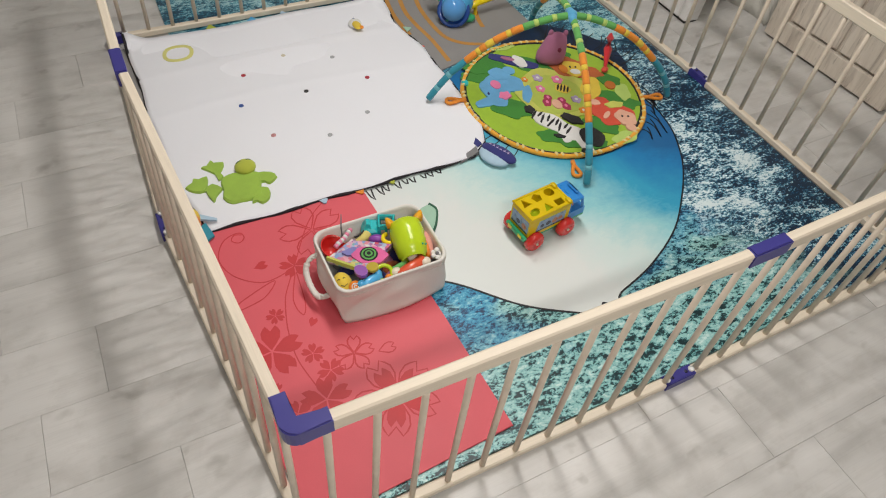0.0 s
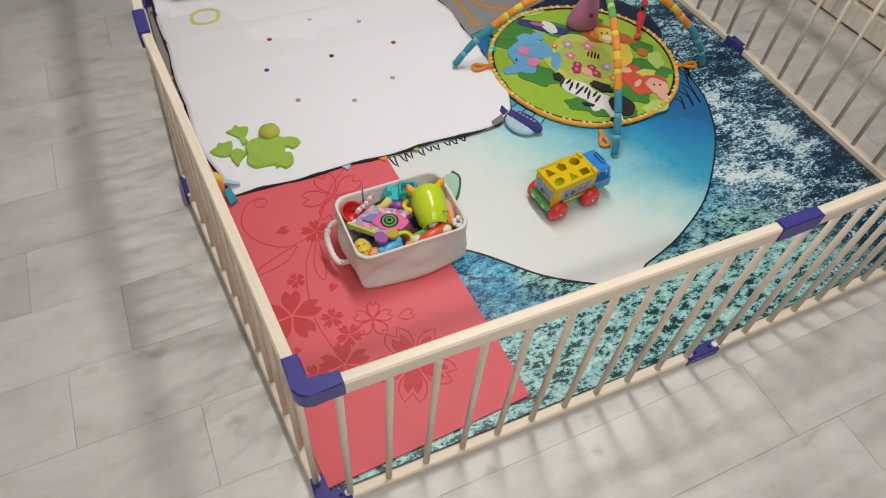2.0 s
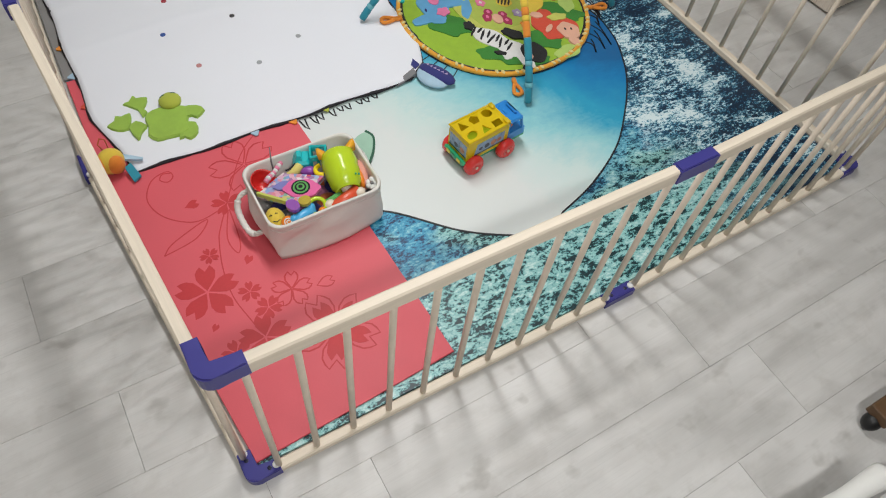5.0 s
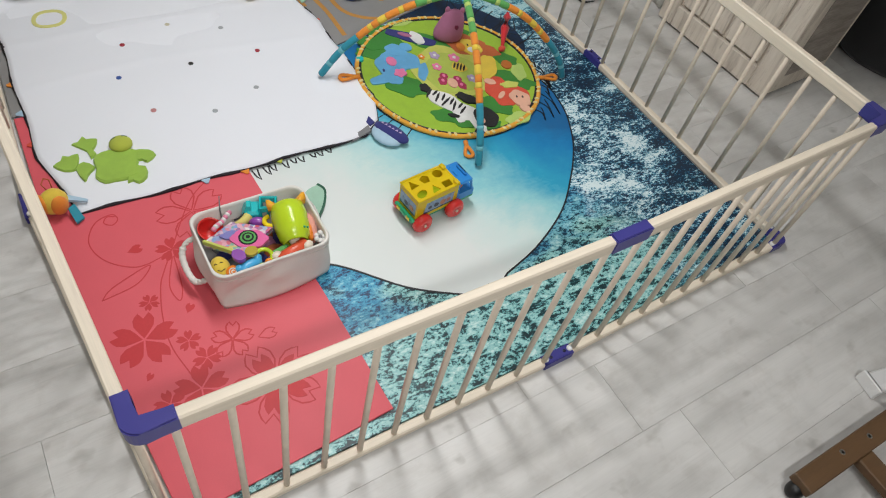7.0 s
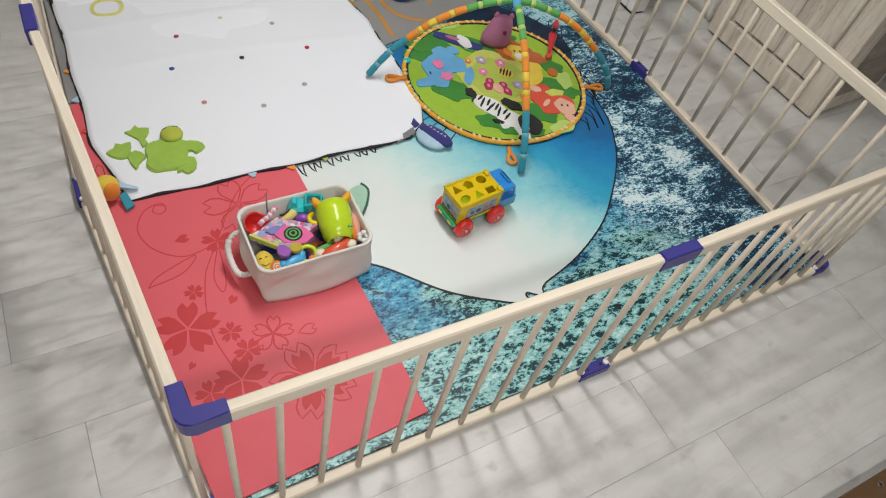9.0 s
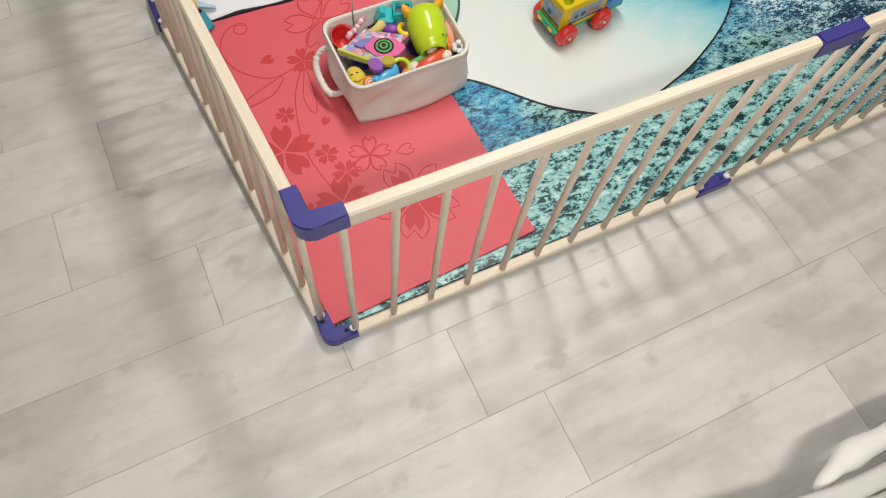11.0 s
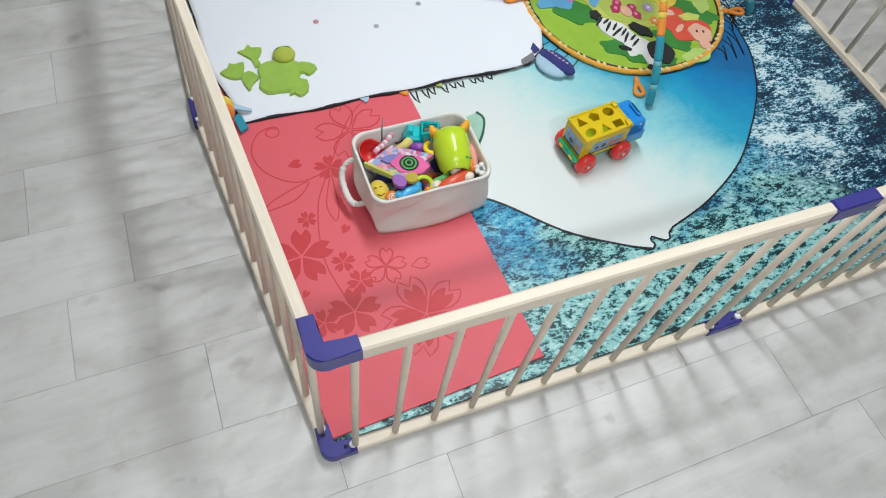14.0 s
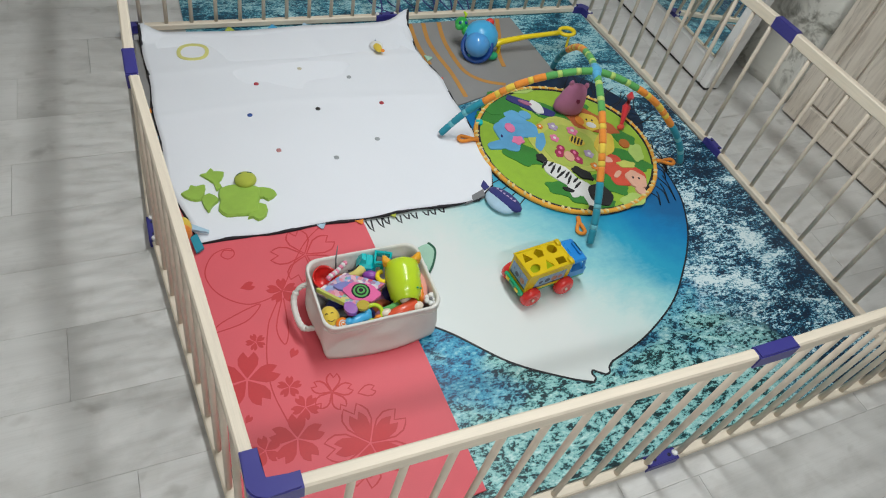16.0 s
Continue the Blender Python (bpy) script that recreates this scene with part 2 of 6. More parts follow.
WHITE_PLASTIC = material("white_plastic", (0.80, 0.80, 0.79), 0.28, 0.02, 5)
CREAM = material("cream_cushion_cloth", (0.83, 0.83, 0.79), 0.85, 0.04, 5, 0.3, 350, sheen=0.2)
CANVAS = material("ivory_canvas", (0.79, 0.77, 0.72), 0.82, 0.07, 7, 0.5, 380)
ROPE = material("cotton_rope", (0.74, 0.72, 0.66), 0.9, 0.12, 60, 0.6, 300)
BROWN = material("brown_wood", (0.135, 0.072, 0.030), 0.55, 0.18, 14, 0.2, 140, stretch=(0.2, 2, 2))
RUBBER = material("black_rubber", (0.010, 0.010, 0.010), 0.5, 0.2, 20)
STEEL = material("steel", (0.55, 0.53, 0.5), 0.3, 0.05, 20, metal=1.0)


def plastic(name, colour, rough=0.3):
    return material(name + "_plastic", colour, rough, 0.03, 14, coat=0.15)


def felt(name, colour):
    return material(name + "_cloth", colour, 0.85, 0.08, 25, 0.35, 320, sheen=0.15)


P_YELLOW, P_BLUE, P_RED = plastic("yellow", (0.92, 0.70, 0.012)), plastic("sky_blue", (0.03, 0.25, 0.68)), plastic("red", (0.72, 0.035, 0.03), 0.25)
P_GREEN, P_TEAL, P_LIME = plastic("green", (0.03, 0.36, 0.16)), plastic("teal", (0.02, 0.50, 0.52)), plastic("lime", (0.52, 0.70, 0.02), 0.22)
P_ORANGE, P_PURPLE, P_NAVY = plastic("orange", (0.85, 0.24, 0.02)), plastic("violet", (0.26, 0.06, 0.38)), plastic("deep_blue", (0.015, 0.07, 0.30))
P_AQUA, P_CREAM, P_PINK = plastic("aqua", (0.08, 0.42, 0.75)), plastic("cream", (0.78, 0.68, 0.55)), plastic("rose", (0.80, 0.25, 0.38))
F_GREEN, F_DGREEN, F_LEAF = felt("lime_green", (0.33, 0.53, 0.035)), felt("leaf_green", (0.045, 0.24, 0.03)), felt("frog_green", (0.33, 0.52, 0.07))
F_YELLOW, F_ORANGE, F_BLUE = felt("yellow", (0.80, 0.58, 0.06)), felt("orange", (0.82, 0.28, 0.03)), felt("elephant_blue", (0.14, 0.42, 0.72))
F_PINK, F_RED, F_WHITE = felt("pink", (0.85, 0.22, 0.42)), felt("red", (0.68, 0.08, 0.04)), felt("white", (0.80, 0.80, 0.78))
F_FACE, F_MAUVE, F_TEAL = felt("peach", (0.80, 0.45, 0.32)), felt("mauve", (0.42, 0.15, 0.27)), felt("teal", (0.03, 0.28, 0.38))
F_LTEAL, F_LGREEN, F_OLIVE = felt("light_teal", (0.16, 0.48, 0.56)), felt("light_green", (0.48, 0.66, 0.16)), felt("olive", (0.46, 0.52, 0.06))
F_NAVY, F_BLACK, F_GREY = felt("navy", (0.03, 0.035, 0.19)), felt("black", (0.012, 0.012, 0.014)), felt("grey", (0.22, 0.22, 0.23))
F_PALE, F_MID, F_SKY = felt("pale_yellow_green", (0.58, 0.62, 0.12)), felt("mid_green", (0.12, 0.40, 0.10)), felt("pale_blue", (0.42, 0.60, 0.74))
F_MINT, F_LILAC, F_BROWN = felt("mint", (0.38, 0.60, 0.46)), felt("lilac", (0.48, 0.38, 0.60)), felt("chestnut", (0.50, 0.12, 0.03))


def thin_plastic(name, colour):
    """Thin moulded plastic that lets some light through."""
    m = plastic(name, colour)
    nt = m.node_tree
    out, b = nt.nodes["Material Output"], nt.nodes["Principled BSDF"]
    through_light = node(nt, "ShaderNodeBsdfTranslucent", Color=(*colour, 1))
    mix = node(nt, "ShaderNodeMixShader", Fac=0.38)
    nt.links.new(b.outputs[0], mix.inputs[1])
    nt.links.new(through_light.outputs[0], mix.inputs[2])
    nt.links.new(mix.outputs[0], out.inputs["Surface"])
    return m


THIN_YELLOW = thin_plastic("thin_yellow", (0.95, 0.74, 0.012))
CHROMEGREEN = felt("dark_green", (0.03, 0.12, 0.07))

mirror_mat, _nt, _b, _ = fresh("mirror_glass")
_b.inputs["Base Color"].default_value, _b.inputs["Metallic"].default_value, _b.inputs["Roughness"].default_value = (0.86, 0.88, 0.88, 1), 1.0, 0.015

lamp_mat, _nt, _b, _ = fresh("glowing_diffuser")
_b.inputs["Base Color"].default_value = (0.9, 0.9, 0.88, 1)
_b.inputs["Emission Color"].default_value, _b.inputs["Emission Strength"].default_value = (1, 0.95, 0.88, 1), 3.0


# ---- mesh helpers ----
def mesh_of(name, bm, mat, smooth=False):
    me = bpy.data.meshes.new(name)
    bmesh.ops.recalc_face_normals(bm, faces=bm.faces)
    bm.to_mesh(me)
    bm.free()
    for m in mat if isinstance(mat, (list, tuple)) else [mat]:
        me.materials.append(m)
    if smooth:
        for p in me.polygons:
            p.use_smooth = True
    return me


def part(name, bm, mat, parent, label="", smooth=False):
    """Links a bmesh as one mesh object under a thing or a part."""
    ob = new(name, mesh_of(name, bm, mat, smooth))
    ob.parent = parent
    return tagged(ob, label)


def thing(name, label, category, at=(0, 0, 0), turn=0.0, group="", kind=""):
    ob = new(name)
    ob.empty_display_size = 0.05
    ob.matrix_basis = pose(*at, 0, 0, turn)
    return tagged(ob, label, category, group, kind)


def single(name, bm, mat, label, category, at=(0, 0, 0), turn=0.0, group="", kind="", smooth=False):
    ob = new(name, mesh_of(name, bm, mat, smooth))
    ob.matrix_basis = pose(*at, 0, 0, turn)
    return tagged(ob, label, category, group, kind)


def add(bm, verts, faces, slot=0):
    vs = [bm.verts.new(v) for v in verts]
    for f in faces:
        try:
            bm.faces.new([vs[i] for i in f]).material_index = slot
        except ValueError:
            pass
    return vs


def box(bm, x0, y0, z0, x1, y1, z1, bevel=0.0, slot=0):
    """A box with its upright and level edges chamfered."""
    b = min(bevel, (x1 - x0) / 2.01, (y1 - y0) / 2.01, (z1 - z0) / 2.01)
    if b <= 0:
        return add(bm, [(x0, y0, z0), (x1, y0, z0), (x1, y1, z0), (x0, y1, z0), (x0, y0, z1), (x1, y0, z1), (x1, y1, z1), (x0, y1, z1)],
                   [(3, 2, 1, 0), (4, 5, 6, 7), (0, 1, 5, 4), (1, 2, 6, 5), (2, 3, 7, 6), (3, 0, 4, 7)], slot)
    rings = []
    for z, k in ((z0, b), (z0 + b, 0), (z1 - b, 0), (z1, b)):
        rings.append([(x0 + k + b, y0 + k, z), (x1 - k - b, y0 + k, z), (x1 - k, y0 + k + b, z), (x1 - k, y1 - k - b, z), (x1 - k - b, y1 - k, z), (x0 + k + b, y1 - k, z), (x0 + k, y1 - k - b, z), (x0 + k, y0 + k + b, z)])
    return loft(bm, rings, True, slot)


def loft(bm, rings, caps=True, slot=0):
    """Skins rings of equal count, closed round."""
    n = len(rings[0])
    vs = [[bm.verts.new(p) for p in r] for r in rings]
    for a, b in zip(vs, vs[1:]):
        for i in range(n):
            j = (i + 1) % n
            bm.faces.new((a[i], a[j], b[j], b[i])).material_index = slot
    if caps:
        bm.faces.new(vs[0][::-1]).material_index = slot
        bm.faces.new(vs[-1]).material_index = slot
    return [v for r in vs for v in r]


def tube(bm, pts, r, n=10, slot=0, caps=True, closed=False):
    """A round tube along a line of points; r is a number or one for each point."""
    pts = [Vector(p) for p in pts]
    rs = r if isinstance(r, (list, tuple)) else [r] * len(pts)
    rings, up = [], Vector((0.13, 0.31, 0.94))
    for i, p in enumerate(pts):
        a, b = (pts[i - 1], pts[(i + 1) % len(pts)]) if closed else (pts[max(0, i - 1)], pts[min(len(pts) - 1, i + 1)])
        d = (b - a).normalized()
        s = d.cross(up).normalized() if abs(d.dot(up)) < 0.98 else d.cross(Vector((1, 0, 0))).normalized()
        u = s.cross(d)
        rings.append([p + rs[i] * (math.cos(k * 2 * math.pi / n) * s + math.sin(k * 2 * math.pi / n) * u) for k in range(n)])
    if closed:
        rings.append(rings[0])
    loft(bm, rings, caps and not closed, slot)


def ball(bm, c, r, seg=16, rings=10, slot=0, turn=None):
    """An ellipsoid with radii r round c."""
    r = r if isinstance(r, (list, tuple)) else (r, r, r)
    m = turn or Matrix.Identity(3)
    rows = []
    for i in range(1, rings):
        a = math.pi * i / rings - math.pi / 2
        rows.append([Vector(c) + m @ Vector((r[0] * math.cos(a) * math.cos(2 * math.pi * k / seg), r[1] * math.cos(a) * math.sin(2 * math.pi * k / seg), r[2] * math.sin(a))) for k in range(seg)])
    loft(bm, rows, True, slot)


def lathe(bm, profile, c=(0, 0, 0), seg=24, slot=0, m=None):
    """Turns a profile of (radius, height) round the z axis, open at both ends unless the radius is near nought."""
    m = m or Matrix.Identity(3)
    rings = [[Vector(c) + m @ Vector((r * math.cos(2 * math.pi * k / seg), r * math.sin(2 * math.pi * k / seg), z)) for k in range(seg)] for r, z in profile]
    loft(bm, rings, True, slot)


def slab(bm, pts, z0, z1, slot=0):
    """An upright slab over a plan outline."""
    loft(bm, [[(x, y, z0) for x, y in pts], [(x, y, z1) for x, y in pts]], True, slot)


def ellipse(cx, cy, rx, ry, turn=0.0, n=24, wobble=0.0, lobes=5):
    c, s = math.cos(turn), math.sin(turn)
    out = []
    for k in range(n):
        a = 2 * math.pi * k / n
        f = 1 + wobble * math.sin(lobes * a + cx * 40)
        x, y = rx * f * math.cos(a), ry * f * math.sin(a)
        out.append((cx + c * x - s * y, cy + s * x + c * y))
    return out


def smooth_line(pts, per=6, closed=False):
    """A Catmull-Rom curve through points."""
    pts = [Vector((*p, 0)[:3]) for p in pts]
    n, out = len(pts), []
    for i in range(n if closed else n - 1):
        p = [pts[(i + k) % n] if closed else pts[min(max(i + k, 0), n - 1)] for k in (-1, 0, 1, 2)]
        for j in range(per):
            t = j / per
            out.append(0.5 * (2 * p[1] + (p[2] - p[0]) * t + (2 * p[0] - 5 * p[1] + 4 * p[2] - p[3]) * t * t + (3 * p[1] - p[0] - 3 * p[2] + p[3]) * t ** 3))
    if not closed:
        out.append(pts[-1])
    return out


def ribbon(bm, pts, width, z0, z1, closed=False, slot=0):
    """A flat painted line with a little thickness."""
    pts = [Vector((p[0], p[1], 0)) for p in pts]
    n, a, b = len(pts), [], []
    for i, p in enumerate(pts):
        q0, q1 = (pts[i - 1], pts[(i + 1) % n]) if closed else (pts[max(0, i - 1)], pts[min(n - 1, i + 1)])
        d = (q1 - q0)
        d = d.normalized() if d.length > 1e-9 else Vector((1, 0, 0))
        s = Vector((-d.y, d.x, 0)) * width / 2
        a.append(p + s)
        b.append(p - s)
    rings = [[(u.x, u.y, z0), (v.x, v.y, z0), (v.x, v.y, z1), (u.x, u.y, z1)] for u, v in zip(a, b)]
    if closed:
        rings.append(rings[0])
    loft(bm, rings, not closed, slot)


# ---- room ----
def wall(name, x0, y0, x1, y1):
    bm = bmesh.new()
    box(bm, x0, y0, 0.0, x1, y1, CEIL)
    return single(name, bm, WALL, "plain off-white painted wall", "wall", kind="structure")


wall("wall_west", -2.55, -3.2, -2.4, 4.1)
wall("wall_east", 3.95, -3.2, 4.1, 4.1)
wall("wall_south", -2.4, -3.2, 3.95, -3.05)
wall("wall_north", -2.4, 3.95, 3.95, 4.1)
bm = bmesh.new()
box(bm, -2.55, -3.2, CEIL, 4.1, 4.1, CEIL + 0.1)
single("ceiling", bm, CEILING, "plain white painted ceiling", "ceiling", kind="structure")


def lamp_fixture(x, y, size):
    lamp = thing("ceiling_lamp", "long flat white ceiling lamp, switched on", "ceiling lamp", (x, y, CEIL), group="ceiling lamps")
    u, v = size[0] / 2, size[1] / 2
    b = bmesh.new()
    box(b, -u - 0.03, -v - 0.03, -0.034, u + 0.03, v + 0.03, 0.0, 0.006)
    part("base", b, WHITE_PLASTIC, lamp)
    b = bmesh.new()
    box(b, -u, -v, -0.068, u, v, -0.0345, 0.014)
    part("diffuser", b, lamp_mat, lamp, "glowing white diffuser")


lamp_fixture(*LAMP_MAIN, SIZE_MAIN)
lamp_fixture(*LAMP_SIDE, SIZE_SIDE)


# ---- playpen fence ----
A, MF, B = (0.004, 0.007), (1.100, -0.009), (2.145, 0.003)
MR, C, MB, D, ML = (2.150, 1.118), (2.100, 2.208), (1.030, 2.230), (-0.072, 2.256), (-0.093, 1.136)
TOP = 0.609
# The west side leans inwards, so its top corners stand off from the feet.
HEAD = {A: (0.0235, 0.0140), ML: (-0.058, 1.180), D: (-0.040, 2.262), MF: (1.112, -0.010)}

bm = bmesh.new()
tube(bm, [(0, 0, 0.028), (0, 0, 0.30), (0, 0, TOP - 0.040)], 0.0080, 10)
BAR = mesh_of("bar", bm, PINE, True)


def fence_panel(p, q, base=0.0):
    ph, qh = HEAD.get(p, p), HEAD.get(q, q)
    panel = thing("playpen_panel", "pale pine playpen panel with round upright bars", "playpen panel", (p[0], p[1], base), 0, "playpen panels round the mats")
    for name, a, b, z0, z1, w in (("top_rail", ph, qh, TOP - 0.047, TOP - 0.004, 0.0125), ("bottom_rail", p, q, 0.004, 0.030, 0.0135)):
        length = math.hypot(b[0] - a[0], b[1] - a[1])
        m = bmesh.new()
        box(m, 0.018, -w, z0, length - 0.018, w, z1, 0.004)
        rail = part(name, m, PINE_X, panel)
        rail.matrix_basis = pose(a[0] - p[0], a[1] - p[1], 0, 0, 0, math.degrees(math.atan2(b[1] - a[1], b[0] - a[0])))
    for k in range(11):
        f = 0.058 + 0.895 * k / 10
        low = Vector((p[0] + (q[0] - p[0]) * f, p[1] + (q[1] - p[1]) * f, 0))
        high = Vector((ph[0] + (qh[0] - ph[0]) * f, ph[1] + (qh[1] - ph[1]) * f, TOP))
        bar = new("bar", BAR)
        bar.parent = panel
        bar.location = low - Vector((p[0], p[1], 0))
        bar.rotation_euler = ((high - low).to_track_quat("Z", "Y").to_matrix() @ Matrix.Rotation(k * 0.7, 3, "Z")).to_euler()


for p, q, base in ((A, MF, 0), (MF, B, 0), (B, MR, 0), (MR, C, 0.002), (C, MB, 0.008), (MB, D, 0.008), (D, ML, 0.002), (ML, A, 0)):
    fence_panel(p, q, base)


def sleeve_outline(corner, w, reach):
    """Plan of a connector: a straight sleeve, or an elbow with a rounded outer corner."""
    if not corner:
        return [(-reach, -w), (reach, -w), (reach, w), (-reach, w)]
    r = 0.028
    arc = [(-w + r - r * math.sin(a), -w + r - r * math.cos(a)) for a in [math.pi / 2 * i / 5 for i in range(6)]]
    return [(reach, -w), (reach, w), (w, w), (w, reach), (-w, reach)] + arc[::-1]


def connector(p, turn, corner, upper, base=0.0):
    height = "top" if upper else "foot"
    shape = "elbow" if corner else "straight"
    c = thing("fence_connector", f"indigo plastic {shape} connector on the playpen's {'top' if upper else 'bottom'} rail", "connector", (p[0], p[1], base + (TOP - 0.042 if upper else 0.0)), turn, f"{height} connectors")
    w, tall, reach = (0.0152 if upper else 0.0166), (0.046 if upper else 0.034), (0.073 if corner else 0.056)
    if not upper:
        reach = 0.066 if corner else 0.052
    b = bmesh.new()
    slab(b, sleeve_outline(corner, w, reach), 0.0, tall)
    bmesh.ops.bevel(b, geom=[e for e in b.edges if abs(e.verts[0].co.z - e.verts[1].co.z) < 1e-6], offset=0.003, segments=2, affect="EDGES")
    part("body", b, PURPLE, c)
    if not upper:
        spots = [(reach - 0.024, 0), (0, reach - 0.024)] if corner else [(-0.025, 0), (0.025, 0)]
        for x, y in spots:
            b = bmesh.new()
            lathe(b, [(0.0055, tall - 0.001), (0.0055, tall + 0.0012), (0.003, tall + 0.002), (0.001, tall + 0.0008)], (x, y, 0), 12)
            part("screw", b, SCREW, c, "dark screw head")
        for x, y in ([(reach - 0.007, 0), (0, reach - 0.007)] if corner else [(-reach + 0.008, 0), (reach - 0.008, 0)]):
            b = bmesh.new()
            lathe(b, [(0.0092, tall - 0.002), (0.0092, tall + 0.004), (0.0072, tall + 0.006), (0.0068, tall + 0.002)], (x, y, 0), 12)
            part("collar", b, WHITE_PLASTIC, c, "white bar collar")


for p, turn, corner, base in ((A, 0, True, 0), (B, 90, True, 0), (C, 180, True, 0.007), (D, 270, True, 0.007), (MF, 0, False, 0), (MR, 91, False, 0), (MB, 180, False, 0.007), (ML, 270, False, 0)):
    connector(HEAD.get(p, p), turn, corner, True, -0.004)
    connector(p, turn, corner, False, base)


# ---- mats ----
sea = thing("ocean_mat", "large play mat printed with blue sea and a whale", "play mat")
bm = bmesh.new()
slab(bm, [(0.032, 0.032), (1.1, 0.014), (2.126, 0.026), (2.132, 1.12), (2.080, 2.10), (2.07, 2.85), (0.16, 2.85), (0.15, 2.30), (0.15, 2.10), (-0.05, 2.10), (-0.066, 1.12)], 0.0, 0.0075)
part("sheet", bm, OCEAN, sea)
whale_line = [(0.42, 0.76), (0.50, 0.66), (0.661, 0.562), (0.819, 0.400), (0.965, 0.303), (1.045, 0.264)]
notch = [(1.045, 0.264), (1.057, 0.276), (1.053, 0.291), (1.062, 0.301), (1.078, 0.289), (1.098, 0.277), (1.113, 0.282), (1.120, 0.298), (1.141, 0.312)]
back_line = [(1.141, 0.312), (1.30, 0.363), (1.475, 0.457), (1.607, 0.576), (1.700, 0.680), (1.758, 0.767), (1.812, 0.880), (1.836, 0.985), (1.838, 1.05), (1.822, 1.13), (1.76, 1.25)]
line = smooth_line(whale_line, 8)[:-1] + smooth_line(notch, 6)[:-1] + smooth_line(back_line, 8)
bm = bmesh.new()
slab(bm, [(p.x, p.y) for p in line] + [(1.5, 1.6), (1.15, 1.55), (0.5, 1.25), (0.42, 1.0)], 0.0072, 0.0088)
part("whale_print", bm, WHALE, sea, "white, turquoise and blue whale print")
bm = bmesh.new()
ribbon(bm, line, 0.0060, 0.008, 0.0096)
for i in range(9):
    x = 0.566 + i * 0.034 + 0.006 * math.sin(i * 2.3)
    tip = (0.040, 0.030, 0.020, 0.024, 0.012, 0.016, 0.010, 0.012, 0.008)[i]
    ribbon(bm, [(x, 1.040), (x + 0.006, 1.030 - tip * 0.6), (x + 0.016, 1.028 - tip), (x + 0.016, 1.030 - tip * 0.5), (x + 0.020, 1.040)], 0.0055, 0.0085, 0.0098)
for i in range(7):
    a = -0.95 + i * 0.15
    x, y, far = 1.478 + 0.375 * math.cos(a), 1.25 + 0.375 * math.sin(a), 0.075 + 0.035 * (i % 3)
    ribbon(bm, smooth_line([(x, y), (x + 0.020, y - far * 0.45), (x + 0.006, y - far), (x + 0.030, y - far * 0.35), (x + 0.034, y - 0.004)], 5), 0.0050, 0.0085, 0.0098)
for i in range(5):
    a = 3.35 + i * 0.11
    ribbon(bm, [(1.48 + r * math.cos(a), 1.25 + r * math.sin(a)) for r in (0.36, 0.41, 0.45)], 0.0042, 0.0085, 0.0098)
part("outline", bm, BLACK, sea, "hand-drawn black outline")
bm = bmesh.new()
slab(bm, [(p.x, p.y) for p in smooth_line([(1.45, 1.58), (1.52, 1.74), (1.64, 1.80), (1.74, 1.72), (1.86, 1.60), (1.93, 1.44), (1.90, 1.30), (1.80, 1.22), (1.60, 1.40)], 5, True)], 0.0072, 0.0084)
part("fin_print", bm, material("deep_navy_print", (0.008, 0.035, 0.10), 0.45, 0.5, 14), sea, "deep navy fin print")
rng = random.Random(5)
for i in range(12):
    a = 0.15 + 1.05 * i / 12
    pts = [(1.49 + r * math.cos(a + 0.06 * rng.uniform(-1, 1)), 1.25 + r * math.sin(a + 0.06 * rng.uniform(-1, 1))) for r in (0.36, 0.42, 0.47, 0.53)]
    bm = bmesh.new()
    ribbon(bm, smooth_line(pts, 4), 0.0045, 0.0078, 0.0090 + 0.00006 * i)
    part("fin_stroke", bm, BLACK, sea)
for i in range(6):
    bm = bmesh.new()
    ribbon(bm, smooth_line([(1.02 + 0.09 * i, 2.26), (1.06 + 0.09 * i, 2.42), (1.00 + 0.09 * i, 2.6)], 4), 0.008, 0.0072, 0.0086 + 0.0001 * i)
    ribbon(bm, smooth_line([(1.10 + 0.07 * i, 2.26), (1.00 + 0.09 * i, 2.40), (1.12 + 0.07 * i, 2.6)], 4), 0.008, 0.0072, 0.00865 + 0.0001 * i)
    part("net_line", bm, F_NAVY, sea)

pink_mat = thing("coral_mat", "coral pink floor mat printed with red blossoms", "play mat")
bm = bmesh.new()
slab(bm, [(0.022, 0.040), (0.33, 0.052), (0.594, 0.065), (0.582, 0.45), (0.557, 1.03), (0.55, 1.55), (-0.062, 1.55), (-0.064, 1.10), (-0.02, 0.5)], 0.0078, 0.0150)
bmesh.ops.bevel(bm, geom=[e for e in bm.edges if e.verts[0].co.z > 0.014 and e.verts[1].co.z > 0.014], offset=0.002, segments=1, affect="EDGES")
part("sheet", bm, PINK, pink_mat)
ZP = 0.0150


def petal(cx, cy, r, a, width=0.40):
    """A blossom petal with a notched tip, pointing to the angle a."""
    prof = [(0.05, 0.0), (0.28, 0.16), (0.52, width * 0.76), (0.76, width * 0.82), (0.90, width * 0.66), (1.02, width * 0.42), (0.80, 0.0)]
    side = prof + [(u, -v) for u, v in prof[-2:0:-1]]
    return [(cx + r * (u * math.cos(a) - v * math.sin(a)), cy + r * (u * math.sin(a) + v * math.cos(a))) for u, v in side]


COUNT = [0]


